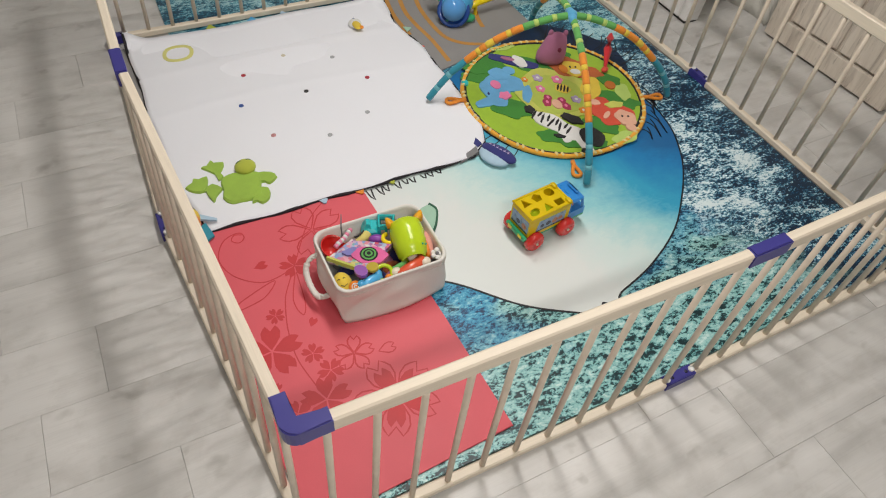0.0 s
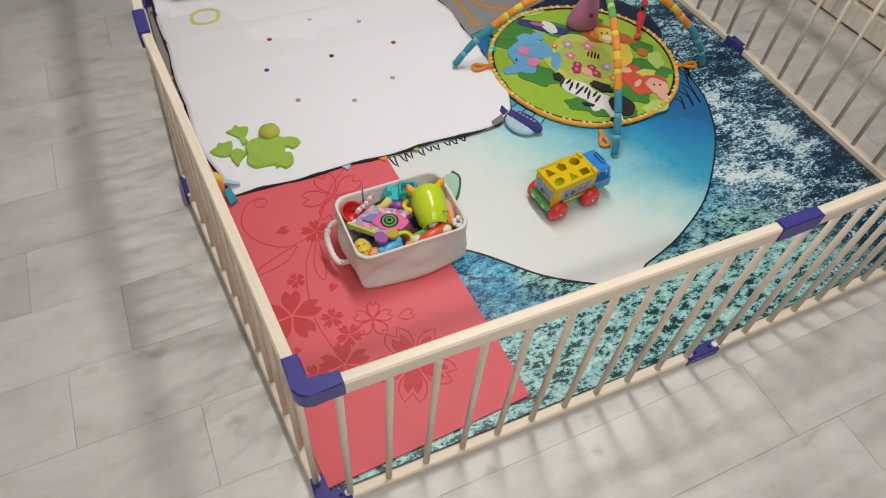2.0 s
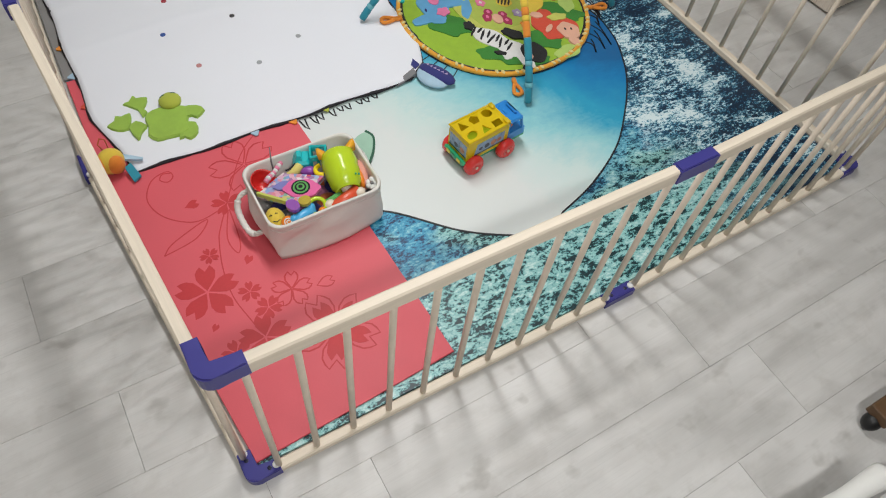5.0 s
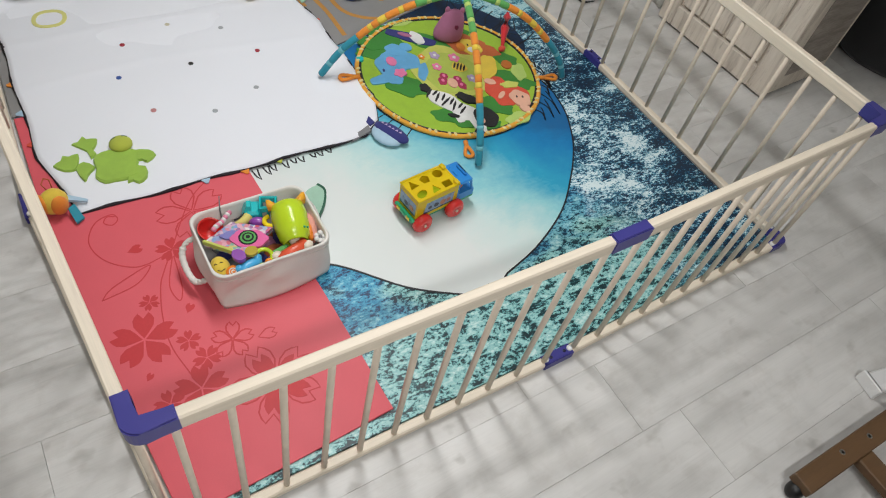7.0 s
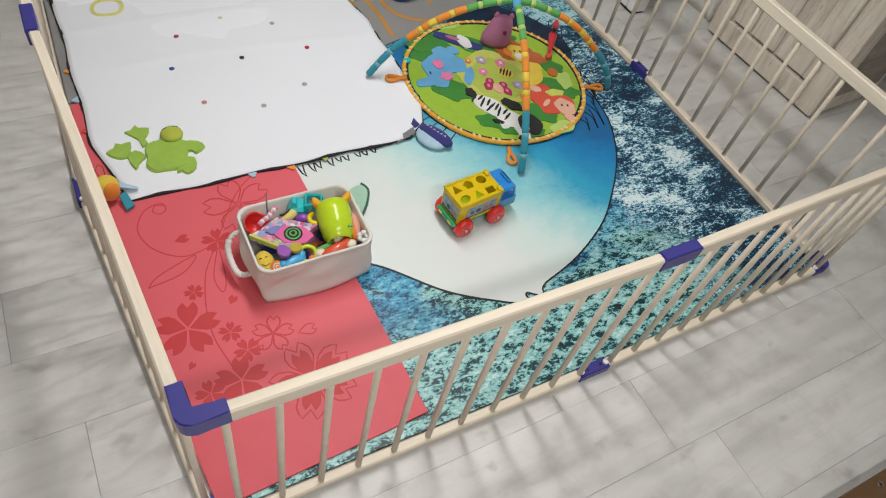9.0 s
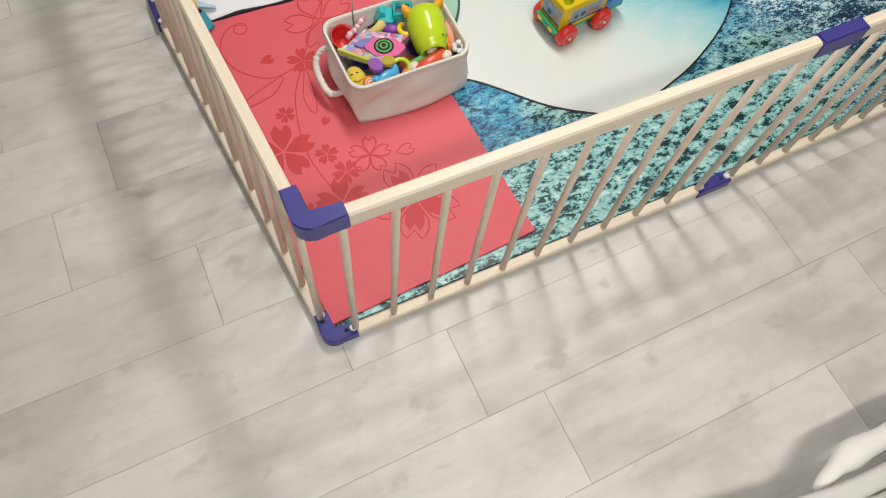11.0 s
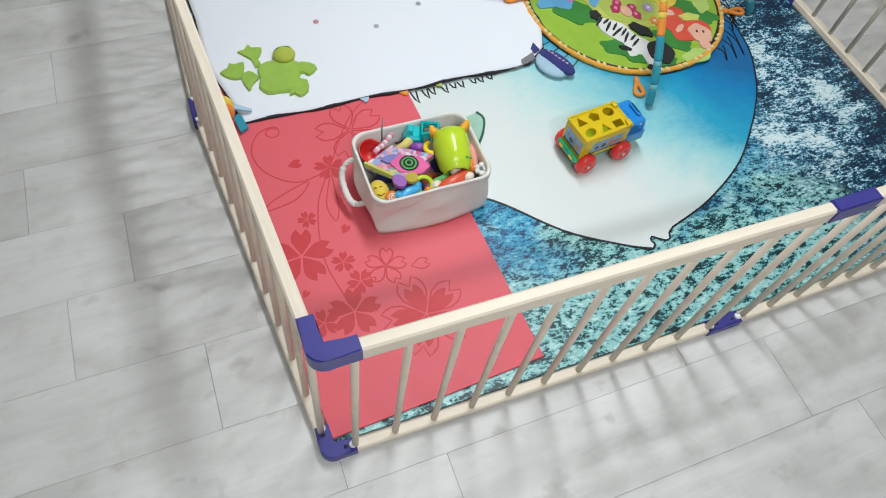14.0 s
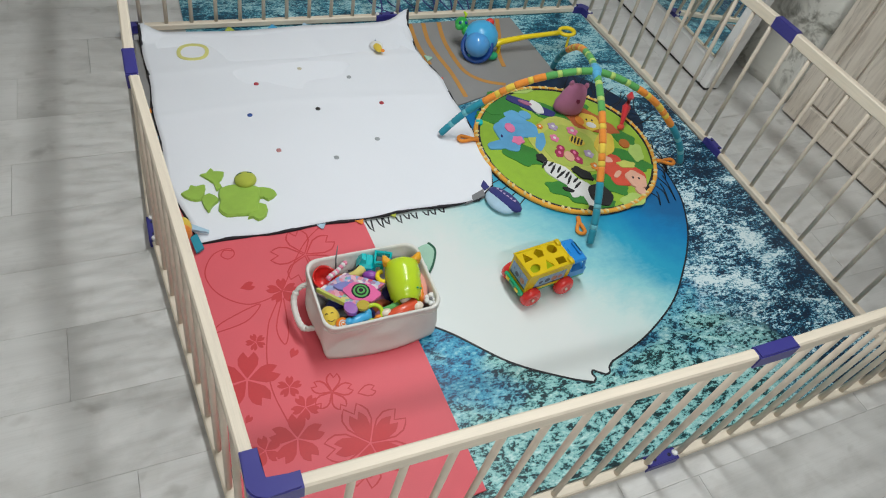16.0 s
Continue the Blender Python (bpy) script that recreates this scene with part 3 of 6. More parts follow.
def blossom(cx, cy, r, turn, style):
    COUNT[0] += 1
    up = 0.00003 * COUNT[0]
    b = bmesh.new()
    for k in range(5):
        pts = petal(cx, cy, r, turn + k * 2 * math.pi / 5)
        if style == "solid":
            slab(b, pts, ZP - 0.0005, ZP + 0.0003 + up)
        else:
            ribbon(b, pts, 0.0046, ZP - 0.0005, ZP + 0.0003 + up + 0.000004 * k, True)
        if style == "both":
            slab(b, petal(cx, cy, r * 0.80, turn + k * 2 * math.pi / 5, 0.34), ZP - 0.0005, ZP + 0.00045 + up)
    part("blossom_print", b, PRINT_RED, pink_mat)


for cx, cy, r, turn, style in ((0.079, 0.546, 0.086, 0.09, "solid"), (0.182, 0.494, 0.033, 0.1, "solid"), (0.288, 0.447, 0.056, -0.03, "line"), (0.209, 0.423, 0.038, 0.7, "solid"),
                               (0.168, 0.342, 0.070, 0.12, "solid"), (0.345, 0.275, 0.116, 0.506, "both"), (0.084, 0.334, 0.040, 0.4, "solid"), (0.234, 0.817, 0.046, 0.2, "solid"), (0.335, 0.938, 0.105, 0.45, "line"), (0.124, 0.658, 0.028, 0.5, "solid")):
    blossom(cx, cy, r, turn, style)
bm = bmesh.new()
ribbon(bm, petal(0.352, 0.424, 0.052, 0.0), 0.0036, ZP - 0.0005, ZP + 0.0006, True)
part("petal_print", bm, PRINT_RED, pink_mat)
for cx, cy, r, a in ((0.050, 0.420, 0.026, 0.8), (0.205, 0.580, 0.034, 0.9), (0.115, 0.855, 0.044, 0.1)):
    bm = bmesh.new()
    slab(bm, petal(cx, cy, r, a, 0.45), ZP - 0.0005, ZP + 0.0006)
    part("petal_print", bm, PRINT_RED, pink_mat)
bm = bmesh.new()
for pts in ([(0.120, 1.005), (0.098, 1.012), (0.085, 0.992), (0.105, 0.975), (0.125, 0.992), (0.112, 1.017), (0.060, 1.000), (0.028, 0.930), (0.054, 0.850), (0.125, 0.793), (0.200, 0.800), (0.234, 0.817)],
            [(0.420, 1.05), (0.362, 1.005), (0.309, 0.939), (0.239, 0.824), (0.190, 0.745), (0.167, 0.698), (0.143, 0.600), (0.136, 0.500), (0.152, 0.410), (0.166, 0.355)],
            [(0.012, 0.715), (0.049, 0.748), (0.160, 0.785), (0.112, 0.734), (0.012, 0.715)],
            [(0.228, 0.790), (0.190, 0.690), (0.200, 0.630), (0.220, 0.672), (0.232, 0.790)]):
    ribbon(bm, smooth_line(pts, 7), 0.0034, ZP - 0.0005, ZP + 0.0005)
part("vine_print", bm, PRINT_RED, pink_mat)

road_mat = thing("road_mat", "grey play mat printed with ochre roads", "play mat")
bm = bmesh.new()
slab(bm, [(-0.065, 1.560), (1.126, 1.573), (1.678, 1.728), (1.660, 2.182), (-0.055, 2.182)], 0.0078, 0.0140)
part("sheet", bm, ROAD, road_mat)
bm = bmesh.new()
for k, pts in enumerate(([(1.196, 2.176), (1.170, 2.04), (1.172, 1.92), (1.186, 1.79), (1.186, 1.62)], [(1.275, 2.176), (1.248, 2.05), (1.240, 1.92), (1.252, 1.79), (1.310, 1.715), (1.400, 1.675)],
                         [(1.585, 2.176), (1.530, 2.03), (1.470, 1.90), (1.450, 1.80)], [(1.130, 2.176), (1.108, 2.02), (1.112, 1.86)])):
    ribbon(bm, smooth_line(pts, 8), 0.020, 0.0135, 0.0146 + 0.0002 * k)
part("road_print", bm, ROADLINE, road_mat, "ochre road lines")


# ---- white quilt ----
quilt = thing("white_quilt", "white padded floor cloth with black edging and snaps", "floor cloth")


def quilt_point(u, v):
    """Place on the quilt's top, u across, v from the near edge to the far one."""
    xl = 0.030 - 0.058 * min(1, v * 4) + 0.004 * math.sin(v * 19)
    xr = 1.072 + 0.048 * min(1, v * 8) - 0.040 * max(0, 1 - abs(v - 0.80) / 0.22) + 0.004 * math.sin(v * 23)
    yn = 1.052 - 0.012 * u + 0.004 * math.sin(u * 21)
    yf = 2.184 - 0.010 * math.sin(u * math.pi) + 0.006 * math.sin(u * 13)
    if u > 0.93:
        yn += 0.055 * (u - 0.93) / 0.07
    x, y = xl + (xr - xl) * u, yn + (yf - yn) * v
    n = noise.noise(Vector((x * 2.2, y * 5.0, 1.0))) * 0.0016 + noise.noise(Vector((x * 9, y * 6, 4.0))) * 0.0009
    fold = 0.0035 * math.exp(-((y - 1.67 - 0.03 * math.sin(x * 4)) / 0.018) ** 2) + 0.0040 * math.exp(-((y - 1.93 - 0.02 * math.sin(x * 3)) / 0.02) ** 2)
    lift = 0.050 * max(0.0, (v - 0.955) / 0.045) ** 2 * (math.exp(-(u / 0.05) ** 2) + math.exp(-((1 - u) / 0.05) ** 2) + 0.25)
    return Vector((x, y, 0.0245 + n + fold + lift))


bm = bmesh.new()
N = 64
top = [[bm.verts.new(quilt_point(i / N, j / N)) for i in range(N + 1)] for j in range(N + 1)]
for j in range(N):
    for i in range(N):
        bm.faces.new((top[j][i], top[j][i + 1], top[j + 1][i + 1], top[j + 1][i]))
rim = top[0][:-1] + [r[-1] for r in top[:-1]] + top[-1][:0:-1] + [r[0] for r in top[:0:-1]]
low = [bm.verts.new(v.co + Vector((0, 0, -0.0085))) for v in rim]
for i in range(len(rim)):
    j = (i + 1) % len(rim)
    bm.faces.new((rim[i], rim[j], low[j], low[i]))
bm.faces.new(low[::-1])
part("cloth", bm, TARP, quilt, smooth=True)
bm = bmesh.new()
edge = [quilt_point(0, 1 - k / 40) for k in range(41)] + [quilt_point(k / 40, 0) for k in range(1, 41)] + [quilt_point(1, k / 40) for k in range(1, 41)]
tube(bm, [Vector((p.x, p.y, p.z - 0.006)) + Vector((random.uniform(-1, 1), random.uniform(-1, 1), 0)) * 0.0012 for p in edge], [0.0055 + 0.0018 * math.sin(k * 0.9) for k in range(len(edge))], 6)
part("edging", bm, EDGE, quilt, "black edging", True)
SNAP_COLOURS = {"crimson": plastic("crimson", (0.35, 0.01, 0.03)), "navy": P_NAVY, "black": plastic("black", (0.01, 0.01, 0.012)), "grey": plastic("grey", (0.35, 0.37, 0.38)), "tan": plastic("tan", (0.6, 0.55, 0.4)), "faded": plastic("faded_rose", (0.5, 0.22, 0.22))}


def on_quilt(x, y):
    return quilt_point(min(1, max(0, (x + 0.028) / 1.145)), min(1, max(0, (y - 1.046) / 1.135))).z


for x, y, tone in ((0.357, 1.817, "crimson"), (0.297, 1.634, "navy"), (0.554, 1.629, "black"), (0.812, 1.625, "crimson"), (0.730, 1.808, "grey"), (0.545, 1.891, "tan"), (0.358, 1.423, "faded"), (0.550, 1.348, "grey"), (0.729, 1.421, "grey")):
    bm = bmesh.new()
    lathe(bm, [(0.0095, -0.002), (0.0095, 0.002), (0.007, 0.0035), (0.005, 0.003), (0.003, 0.0042), (0.0008, 0.0045)], (x, y, on_quilt(x, y)), 14)
    part("snap", bm, SNAP_COLOURS[tone], quilt)
bm = bmesh.new()
zq = on_quilt(0.154, 2.057)
ring_pts = ellipse(0.154, 2.057, 0.056, 0.050, 0.2, 32, 0.03, 4)
ribbon(bm, ring_pts, 0.015, zq - 0.003, zq + 0.0022, True)
part("ring_patch", bm, felt("straw", (0.74, 0.72, 0.24)), quilt, "pale yellow ring patch")
for k, (x, y, turn, m) in enumerate(((0.545, 1.040, 0.2, F_ORANGE), (0.665, 1.046, 0.1, F_OLIVE), (0.415, 1.048, 0.0, F_SKY), (0.50, 2.188, 3.0, P_AQUA), (0.64, 2.186, 3.2, F_SKY), (0.32, 2.188, 3.1, F_OLIVE), (1.112, 1.75, 1.6, F_RED), (1.118, 1.90, 1.6, F_MINT), (-0.034, 1.72, 4.7, F_ORANGE), (-0.034, 1.56, 4.7, F_SKY), (-0.03, 1.40, 4.7, F_RED))):
    bm = bmesh.new()
    c, s = math.cos(turn), math.sin(turn)
    pts = [(x + c * u - s * w, y + s * u + c * w) for u, w in ((-0.022, 0.012), (0.022, 0.012), (0.004, -0.018), (-0.004, -0.018))]
    zt = 0.030 if y > 2.1 else 0.0175
    slab(bm, pts, zt, zt + 0.004)
    part("edge_tag", bm, m, quilt, "small coloured fabric tag")
bm = bmesh.new()
loft(bm, [[(0.93, 1.030, 0.016), (1.02, 1.048, 0.016), (1.03, 1.085, 0.018), (0.97, 1.065, 0.018)], [(0.94, 1.034, 0.021), (1.02, 1.050, 0.030), (1.025, 1.080, 0.031), (0.97, 1.062, 0.024)]])
part("corner_flap", bm, F_GREY, quilt, "turned-up grey corner")


# ---- toys lying about ----
frog = thing("frog_comforter", "flat green frog comforter with a padded head", "soft toy", (0.203, 1.295, 0.0))


def frog_xy(u, v):
    return ((u - 381) * 0.000587 - (v - 135) * 0.000147, -(u - 381) * 0.000107 - (v - 135) * 0.000873)


def soft_slab(outline, z0, z1, per=4):
    b = bmesh.new()
    pts = [(p.x, p.y) for p in smooth_line(outline, per, True)]
    cx, cy = sum(p[0] for p in pts) / len(pts), sum(p[1] for p in pts) / len(pts)
    ins = [(cx + (x - cx) * 0.93, cy + (y - cy) * 0.93) for x, y in pts]
    loft(b, [[(x, y, z0) for x, y in pts], [(x, y, (z0 + z1) / 2) for x, y in pts], [(x, y, z1) for x, y in ins]])
    return b


ZF = 0.027
for name, shape, z in (("body", ((268, 178), (335, 160), (420, 166), (474, 174), (486, 215), (470, 260), (476, 304), (420, 318), (350, 320), (300, 322), (258, 290), (266, 250), (256, 215)), 0.012),
                       ("leg", ((275, 168), (246, 190), (230, 150), (155, 105), (186, 98), (213, 68), (232, 86), (286, 90), (274, 130), (258, 150)), 0.007),
                       ("leg", ((240, 258), (262, 235), (208, 204), (168, 236), (205, 300), (222, 276)), 0.008),
                       ("foot", ((60, 205), (98, 186), (108, 160), (140, 168), (186, 158), (183, 205), (166, 238), (110, 236)), 0.007),
                       ("arm", ((462, 180), (540, 186), (572, 214), (524, 246), (500, 232), (464, 228)), 0.010),
                       ("arm", ((436, 262), (512, 268), (510, 322), (466, 346), (438, 330), (410, 336), (424, 308)), 0.010)):
    part(name, soft_slab([frog_xy(*p) for p in shape], ZF - 0.004, ZF + 0.003 + z * 0.5, 2), F_LEAF, frog, smooth=False)
bm = bmesh.new()
ball(bm, (0.012, -0.012, ZF + 0.013), (0.037, 0.035, 0.021))
part("head", bm, F_OLIVE, frog, "olive padded head", True)
for side in (-1, 1):
    bm = bmesh.new()
    tube(bm, [(0.012 + side * 0.026, 0.001, ZF + 0.0255), (0.012 + side * 0.018, 0.005, ZF + 0.0285), (0.012 + side * 0.010, 0.003, ZF + 0.0320)], 0.0017, 6)
    part("eyelid", bm, CHROMEGREEN, frog, "dark stitched eyelid", True)

duck = thing("duck_head_toy", "small duck face with a yellow bill", "soft toy", (0.905, 1.985, on_quilt(0.905, 1.985)))
bm = bmesh.new()
ball(bm, (0, 0.008, 0.012), (0.030, 0.030, 0.018))
part("face", bm, F_WHITE, duck, smooth=True)
bm = bmesh.new()
ball(bm, (-0.002, -0.020, 0.022), (0.018, 0.034, 0.010))
part("bill", bm, F_YELLOW, duck, "yellow bill", True)
bm = bmesh.new()
ball(bm, (0.010, -0.046, 0.024), (0.010, 0.010, 0.006))
part("bill_tip", bm, F_ORANGE, duck, "orange bill tip", True)
bm = bmesh.new()
ball(bm, (0.004, 0.034, 0.020), 0.005, 8, 6)
part("eye", bm, P_NAVY, duck, smooth=True)

plush = thing("orange_plush_fish", "orange and yellow plush fish with blue fins", "soft toy", (-0.022, 1.088, 0.016), 20)
plush.scale = (0.95, 0.95, 1.35)
bm = bmesh.new()
ball(bm, (0, 0, 0.034), (0.044, 0.036, 0.032))
part("body", bm, F_YELLOW, plush, smooth=True)
bm = bmesh.new()
ball(bm, (0.004, -0.026, 0.034), (0.028, 0.018, 0.026))
ball(bm, (-0.03, 0.006, 0.036), (0.016, 0.03, 0.026))
part("patch", bm, F_ORANGE, plush, "orange patch", True)
bm = bmesh.new()
loft(bm, [[(0.02, -0.035, 0.01), (0.045, -0.03, 0.01), (0.04, -0.085, 0.004), (0.010, -0.09, 0.004)], [(0.02, -0.035, 0.02), (0.045, -0.03, 0.02), (0.04, -0.085, 0.010), (0.010, -0.09, 0.010)]])
part("fin", bm, F_TEAL, plush, "blue fin")
bm = bmesh.new()
loft(bm, [[(0.032, -0.01, 0.02), (0.042, 0.015, 0.02), (0.086, -0.035, 0.012), (0.080, -0.042, 0.012)], [(0.032, -0.01, 0.028), (0.042, 0.015, 0.028), (0.086, -0.035, 0.017), (0.080, -0.042, 0.017)]])
part("fin", bm, F_SKY, plush, "pale blue fin")
bm = bmesh.new()
tube(bm, [(0.018, 0.02, 0.058), (0.022, 0.028, 0.078), (0.010, 0.034, 0.084), (-0.004, 0.030, 0.074), (0.0, 0.02, 0.060)], 0.0022, 6)
part("loop", bm, F_BROWN, plush, "brown hanging loop", True)

fish = thing("blue_fish_toy", "padded navy and pale blue fish toy", "soft toy", (1.072, 1.012, 0.010), -64)
bm = bmesh.new()
ball(bm, (0, -0.004, 0.016), (0.066, 0.050, 0.018))
part("body", bm, F_SKY, fish, smooth=True)
bm = bmesh.new()
ball(bm, (0.006, 0.010, 0.022), (0.076, 0.034, 0.020))
part("back", bm, F_NAVY, fish, "navy back", True)
bm = bmesh.new()
for k in range(6):
    add(bm, [(-0.045 + 0.016 * k, 0.010, 0.0418), (-0.032 + 0.016 * k, 0.010, 0.0418), (-0.038 + 0.016 * k, 0.022, 0.0405)], [(0, 1, 2)])
part("teeth_stitch", bm, F_LILAC, fish, "lilac zigzag stitching")
bm = bmesh.new()
loft(bm, [[(-0.075, -0.01, 0.012), (-0.075, 0.016, 0.012), (-0.115, 0.03, 0.012), (-0.10, -0.002, 0.012)], [(-0.075, -0.01, 0.020), (-0.075, 0.016, 0.020), (-0.115, 0.03, 0.016), (-0.10, -0.002, 0.016)]])
part("tail", bm, F_NAVY, fish, "navy tail")

leaf = thing("mint_leaf_toy", "flat mint green leaf cloth with dark veins", "soft toy", (0.705, 0.825, 0.009), 60)
part("leaf", soft_slab([(-0.075, 0.0), (-0.03, 0.035), (0.035, 0.040), (0.075, 0.0), (0.04, -0.03), (-0.03, -0.028)], 0.0, 0.010), F_MINT, leaf)
bm = bmesh.new()
ribbon(bm, smooth_line([(-0.065, -0.018), (-0.01, -0.028), (0.05, -0.024), (0.074, 0.004)], 6), 0.007, 0.002, 0.0125)
part("vein", bm, CHROMEGREEN, leaf)


# ---- shape sorter truck ----
def plate_with_holes(outer, holes, z0, z1):
    """A flat plate with holes cut through."""
    b = bmesh.new()
    edges = []
    for loop in [outer] + holes:
        vs = [b.verts.new((x, y, z0)) for x, y in loop]
        edges += [b.edges.new((vs[i], vs[(i + 1) % len(vs)])) for i in range(len(vs))]
    bmesh.ops.triangle_fill(b, use_beauty=True, use_dissolve=False, edges=edges)
    got = bmesh.ops.extrude_face_region(b, geom=b.faces[:])
    for g in got["geom"]:
        if isinstance(g, bmesh.types.BMVert):
            g.co.z = z1
    return b


truck = thing("toy_truck", "yellow shape sorter truck with blue cab and red wheels", "toy truck", (1.022, 0.645, 0.0095), 6.5)
TL, TW, TZ0, TZ1 = 0.083, 0.049, 0.054, 0.140
def ngon(cx, cy, r, n, turn=0.0, squash=1.0):
    return [(cx + r * math.cos(turn + 2 * math.pi * k / n), cy + r * squash * math.sin(turn + 2 * math.pi * k / n)) for k in range(n)]


holes = [[(-0.070, 0.006), (-0.036, 0.010), (-0.058, 0.042)], ngon(-0.006, 0.024, 0.019, 5, 0.3), ellipse(0.046, 0.025, 0.018, 0.017, 0, 16),
         ellipse(-0.050, -0.024, 0.021, 0.014, 0.4, 16), [(-0.016, -0.040), (0.018, -0.036), (0.002, -0.007)], [(0.032, -0.038), (0.064, -0.038), (0.066, -0.012), (0.034, -0.012)]]
outer = [(-TL, -TW), (TL, -TW), (TL, TW), (-TL, TW)]
bm = plate_with_holes(outer, holes, TZ1 - 0.004, TZ1)
part("roof", bm, THIN_YELLOW, truck, "yellow lid with six shaped holes")


for x0, y0, x1, y1 in ((-TL, -TW, TL, -TW + 0.004), (-TL, TW - 0.004, TL, TW), (-TL, -TW + 0.004, -TL + 0.004, TW - 0.004), (TL - 0.004, -TW + 0.004, TL, TW - 0.004)):
    bm = bmesh.new()
    box(bm, x0, y0, TZ0, x1, y1, TZ1 - 0.004)
    part("side", bm, THIN_YELLOW, truck)
bm = bmesh.new()
tube(bm, [(-TL, -TW, TZ1), (TL, -TW, TZ1), (TL, TW, TZ1), (-TL, TW, TZ1)], 0.0045, 8, closed=True)
for y in (-TW + 0.010, TW - 0.010):
    box(bm, TL - 0.014, y - 0.012, TZ1, TL + 0.002, y + 0.012, TZ1 + 0.010, 0.003)
part("rim", bm, THIN_YELLOW, truck, smooth=True)
bm = bmesh.new()
box(bm, -TL + 0.005, -TW + 0.005, TZ0, TL - 0.005, TW - 0.005, TZ0 + 0.01)
part("inner_floor", bm, P_LIME, truck, "lime inner floor")
bm = bmesh.new()
box(bm, -TL - 0.010, -TW + 0.006, 0.032, TL + 0.085, TW - 0.006, TZ0 - 0.001, 0.004)
box(bm, -TL - 0.014, -TW - 0.002, 0.046, -TL - 0.001, TW + 0.002, 0.058, 0.003)
part("chassis", bm, P_GREEN, truck, "green chassis")
for y in (-0.026, 0.0, 0.026):
    bm = bmesh.new()
    box(bm, -TL - 0.017, y - 0.009, 0.045, -TL - 0.0145, y + 0.009, 0.059, 0.001)
    part("bumper_stripe", bm, P_YELLOW if y else P_GREEN, truck)
STICKER = [material("sticker_" + n, c, 0.3, 0.25, 60) for n, c in (("sky", (0.30, 0.45, 0.62)), ("rust", (0.62, 0.25, 0.12)), ("ink", (0.05, 0.06, 0.10)))]
for side in ("near", "back"):
    bm = bmesh.new()
    if side == "near":
        y = -TW - 0.0006
        add(bm, [(-0.055, y, 0.072), (0.066, y, 0.072), (0.066, y, 0.116), (-0.045, y, 0.116)], [(0, 1, 2, 3)], 0)
        add(bm, [(-0.055, y - 0.0004, 0.068), (0.066, y - 0.0004, 0.068), (0.066, y - 0.0004, 0.074), (-0.055, y - 0.0004, 0.074)], [(0, 1, 2, 3)], 2)
        for cx, r, s in ((-0.030, 0.008, 2), (-0.005, 0.010, 2), (0.022, 0.012, 1), (0.045, 0.009, 1)):
            vs = [(cx + r * math.cos(k * 0.6283), y - 0.0006, 0.090 + r * math.sin(k * 0.6283)) for k in range(10)]
            add(bm, vs, [tuple(range(10))], s)
    else:
        x = -TL - 0.0006
        add(bm, [(x, -0.042, 0.070), (x, 0.042, 0.070), (x, 0.042, 0.120), (x, -0.042, 0.120)], [(3, 2, 1, 0)], 0)
        add(bm, [(x - 0.0004, -0.042, 0.066), (x - 0.0004, 0.042, 0.066), (x - 0.0004, 0.042, 0.072), (x - 0.0004, -0.042, 0.072)], [(3, 2, 1, 0)], 2)
        for cy, r, s in ((-0.022, 0.012, 1), (0.008, 0.010, 2)):
            add(bm, [(x - 0.0006, cy + r * math.cos(k * 0.6283), 0.088 + r * math.sin(k * 0.6283)) for k in range(10)], [tuple(range(10))], s)
    part("sticker", bm, STICKER, truck, "blue and rust printed sticker")
bm = bmesh.new()
rings = [[(TL + 0.004, -s, z), (TL + d, -s, z), (TL + d, s, z), (TL + 0.004, s, z)] for z, d, s in ((0.050, 0.076, 0.046), (0.080, 0.076, 0.046))]
loft(bm, rings)
part("cab_body", bm, P_BLUE, truck, "blue cab")
for x, y in ((TL + 0.008, -0.042), (TL + 0.008, 0.042), (TL + 0.068, -0.042), (TL + 0.068, 0.042)):
    bm = bmesh.new()
    tube(bm, [(x, y, 0.078), (x - (0.010 if x > TL + 0.05 else 0), y * 0.96, 0.124)], 0.005, 6)
    part("cab_pillar", bm, P_BLUE, truck)
bm = bmesh.new()
box(bm, TL + 0.003, -0.047, 0.122, TL + 0.062, 0.047, 0.135, 0.005)
box(bm, TL + 0.040, -0.026, 0.135, TL + 0.052, 0.026, 0.147, 0.004)
box(bm, TL + 0.016, -0.012, 0.135, TL + 0.022, 0.012, 0.138, 0.001)
part("cab_roof", bm, P_BLUE, truck, "blue cab roof with a light bar")
bm = bmesh.new()
ball(bm, (TL + 0.034, -0.012, 0.092), (0.014, 0.016, 0.020))
part("driver_peg", bm, P_ORANGE, truck, "orange peg in the cab", True)
for x in (-0.058, 0.074):
    for s in (-1, 1):
        bm = bmesh.new()
        turn = Matrix.Rotation(math.radians(90 * s), 3, "X")
        lathe(bm, [(0.013, -0.016), (0.028, -0.015), (0.0345, -0.009), (0.0358, 0.0), (0.0345, 0.009), (0.028, 0.016), (0.015, 0.018), (0.012, 0.014), (0.001, 0.015)], (x, s * 0.057, 0.0358), 22, 0, turn.inverted())
        wheel = part("wheel", bm, P_RED, truck, "glossy red wheel", True)
        bm = bmesh.new()
        lathe(bm, [(0.001, 0.0148), (0.005, 0.0148), (0.005, 0.019), (0.001, 0.0195)], (x, s * 0.057, 0.0358), 10, 0, turn.inverted())
        part("hub", bm, P_CREAM, wheel)


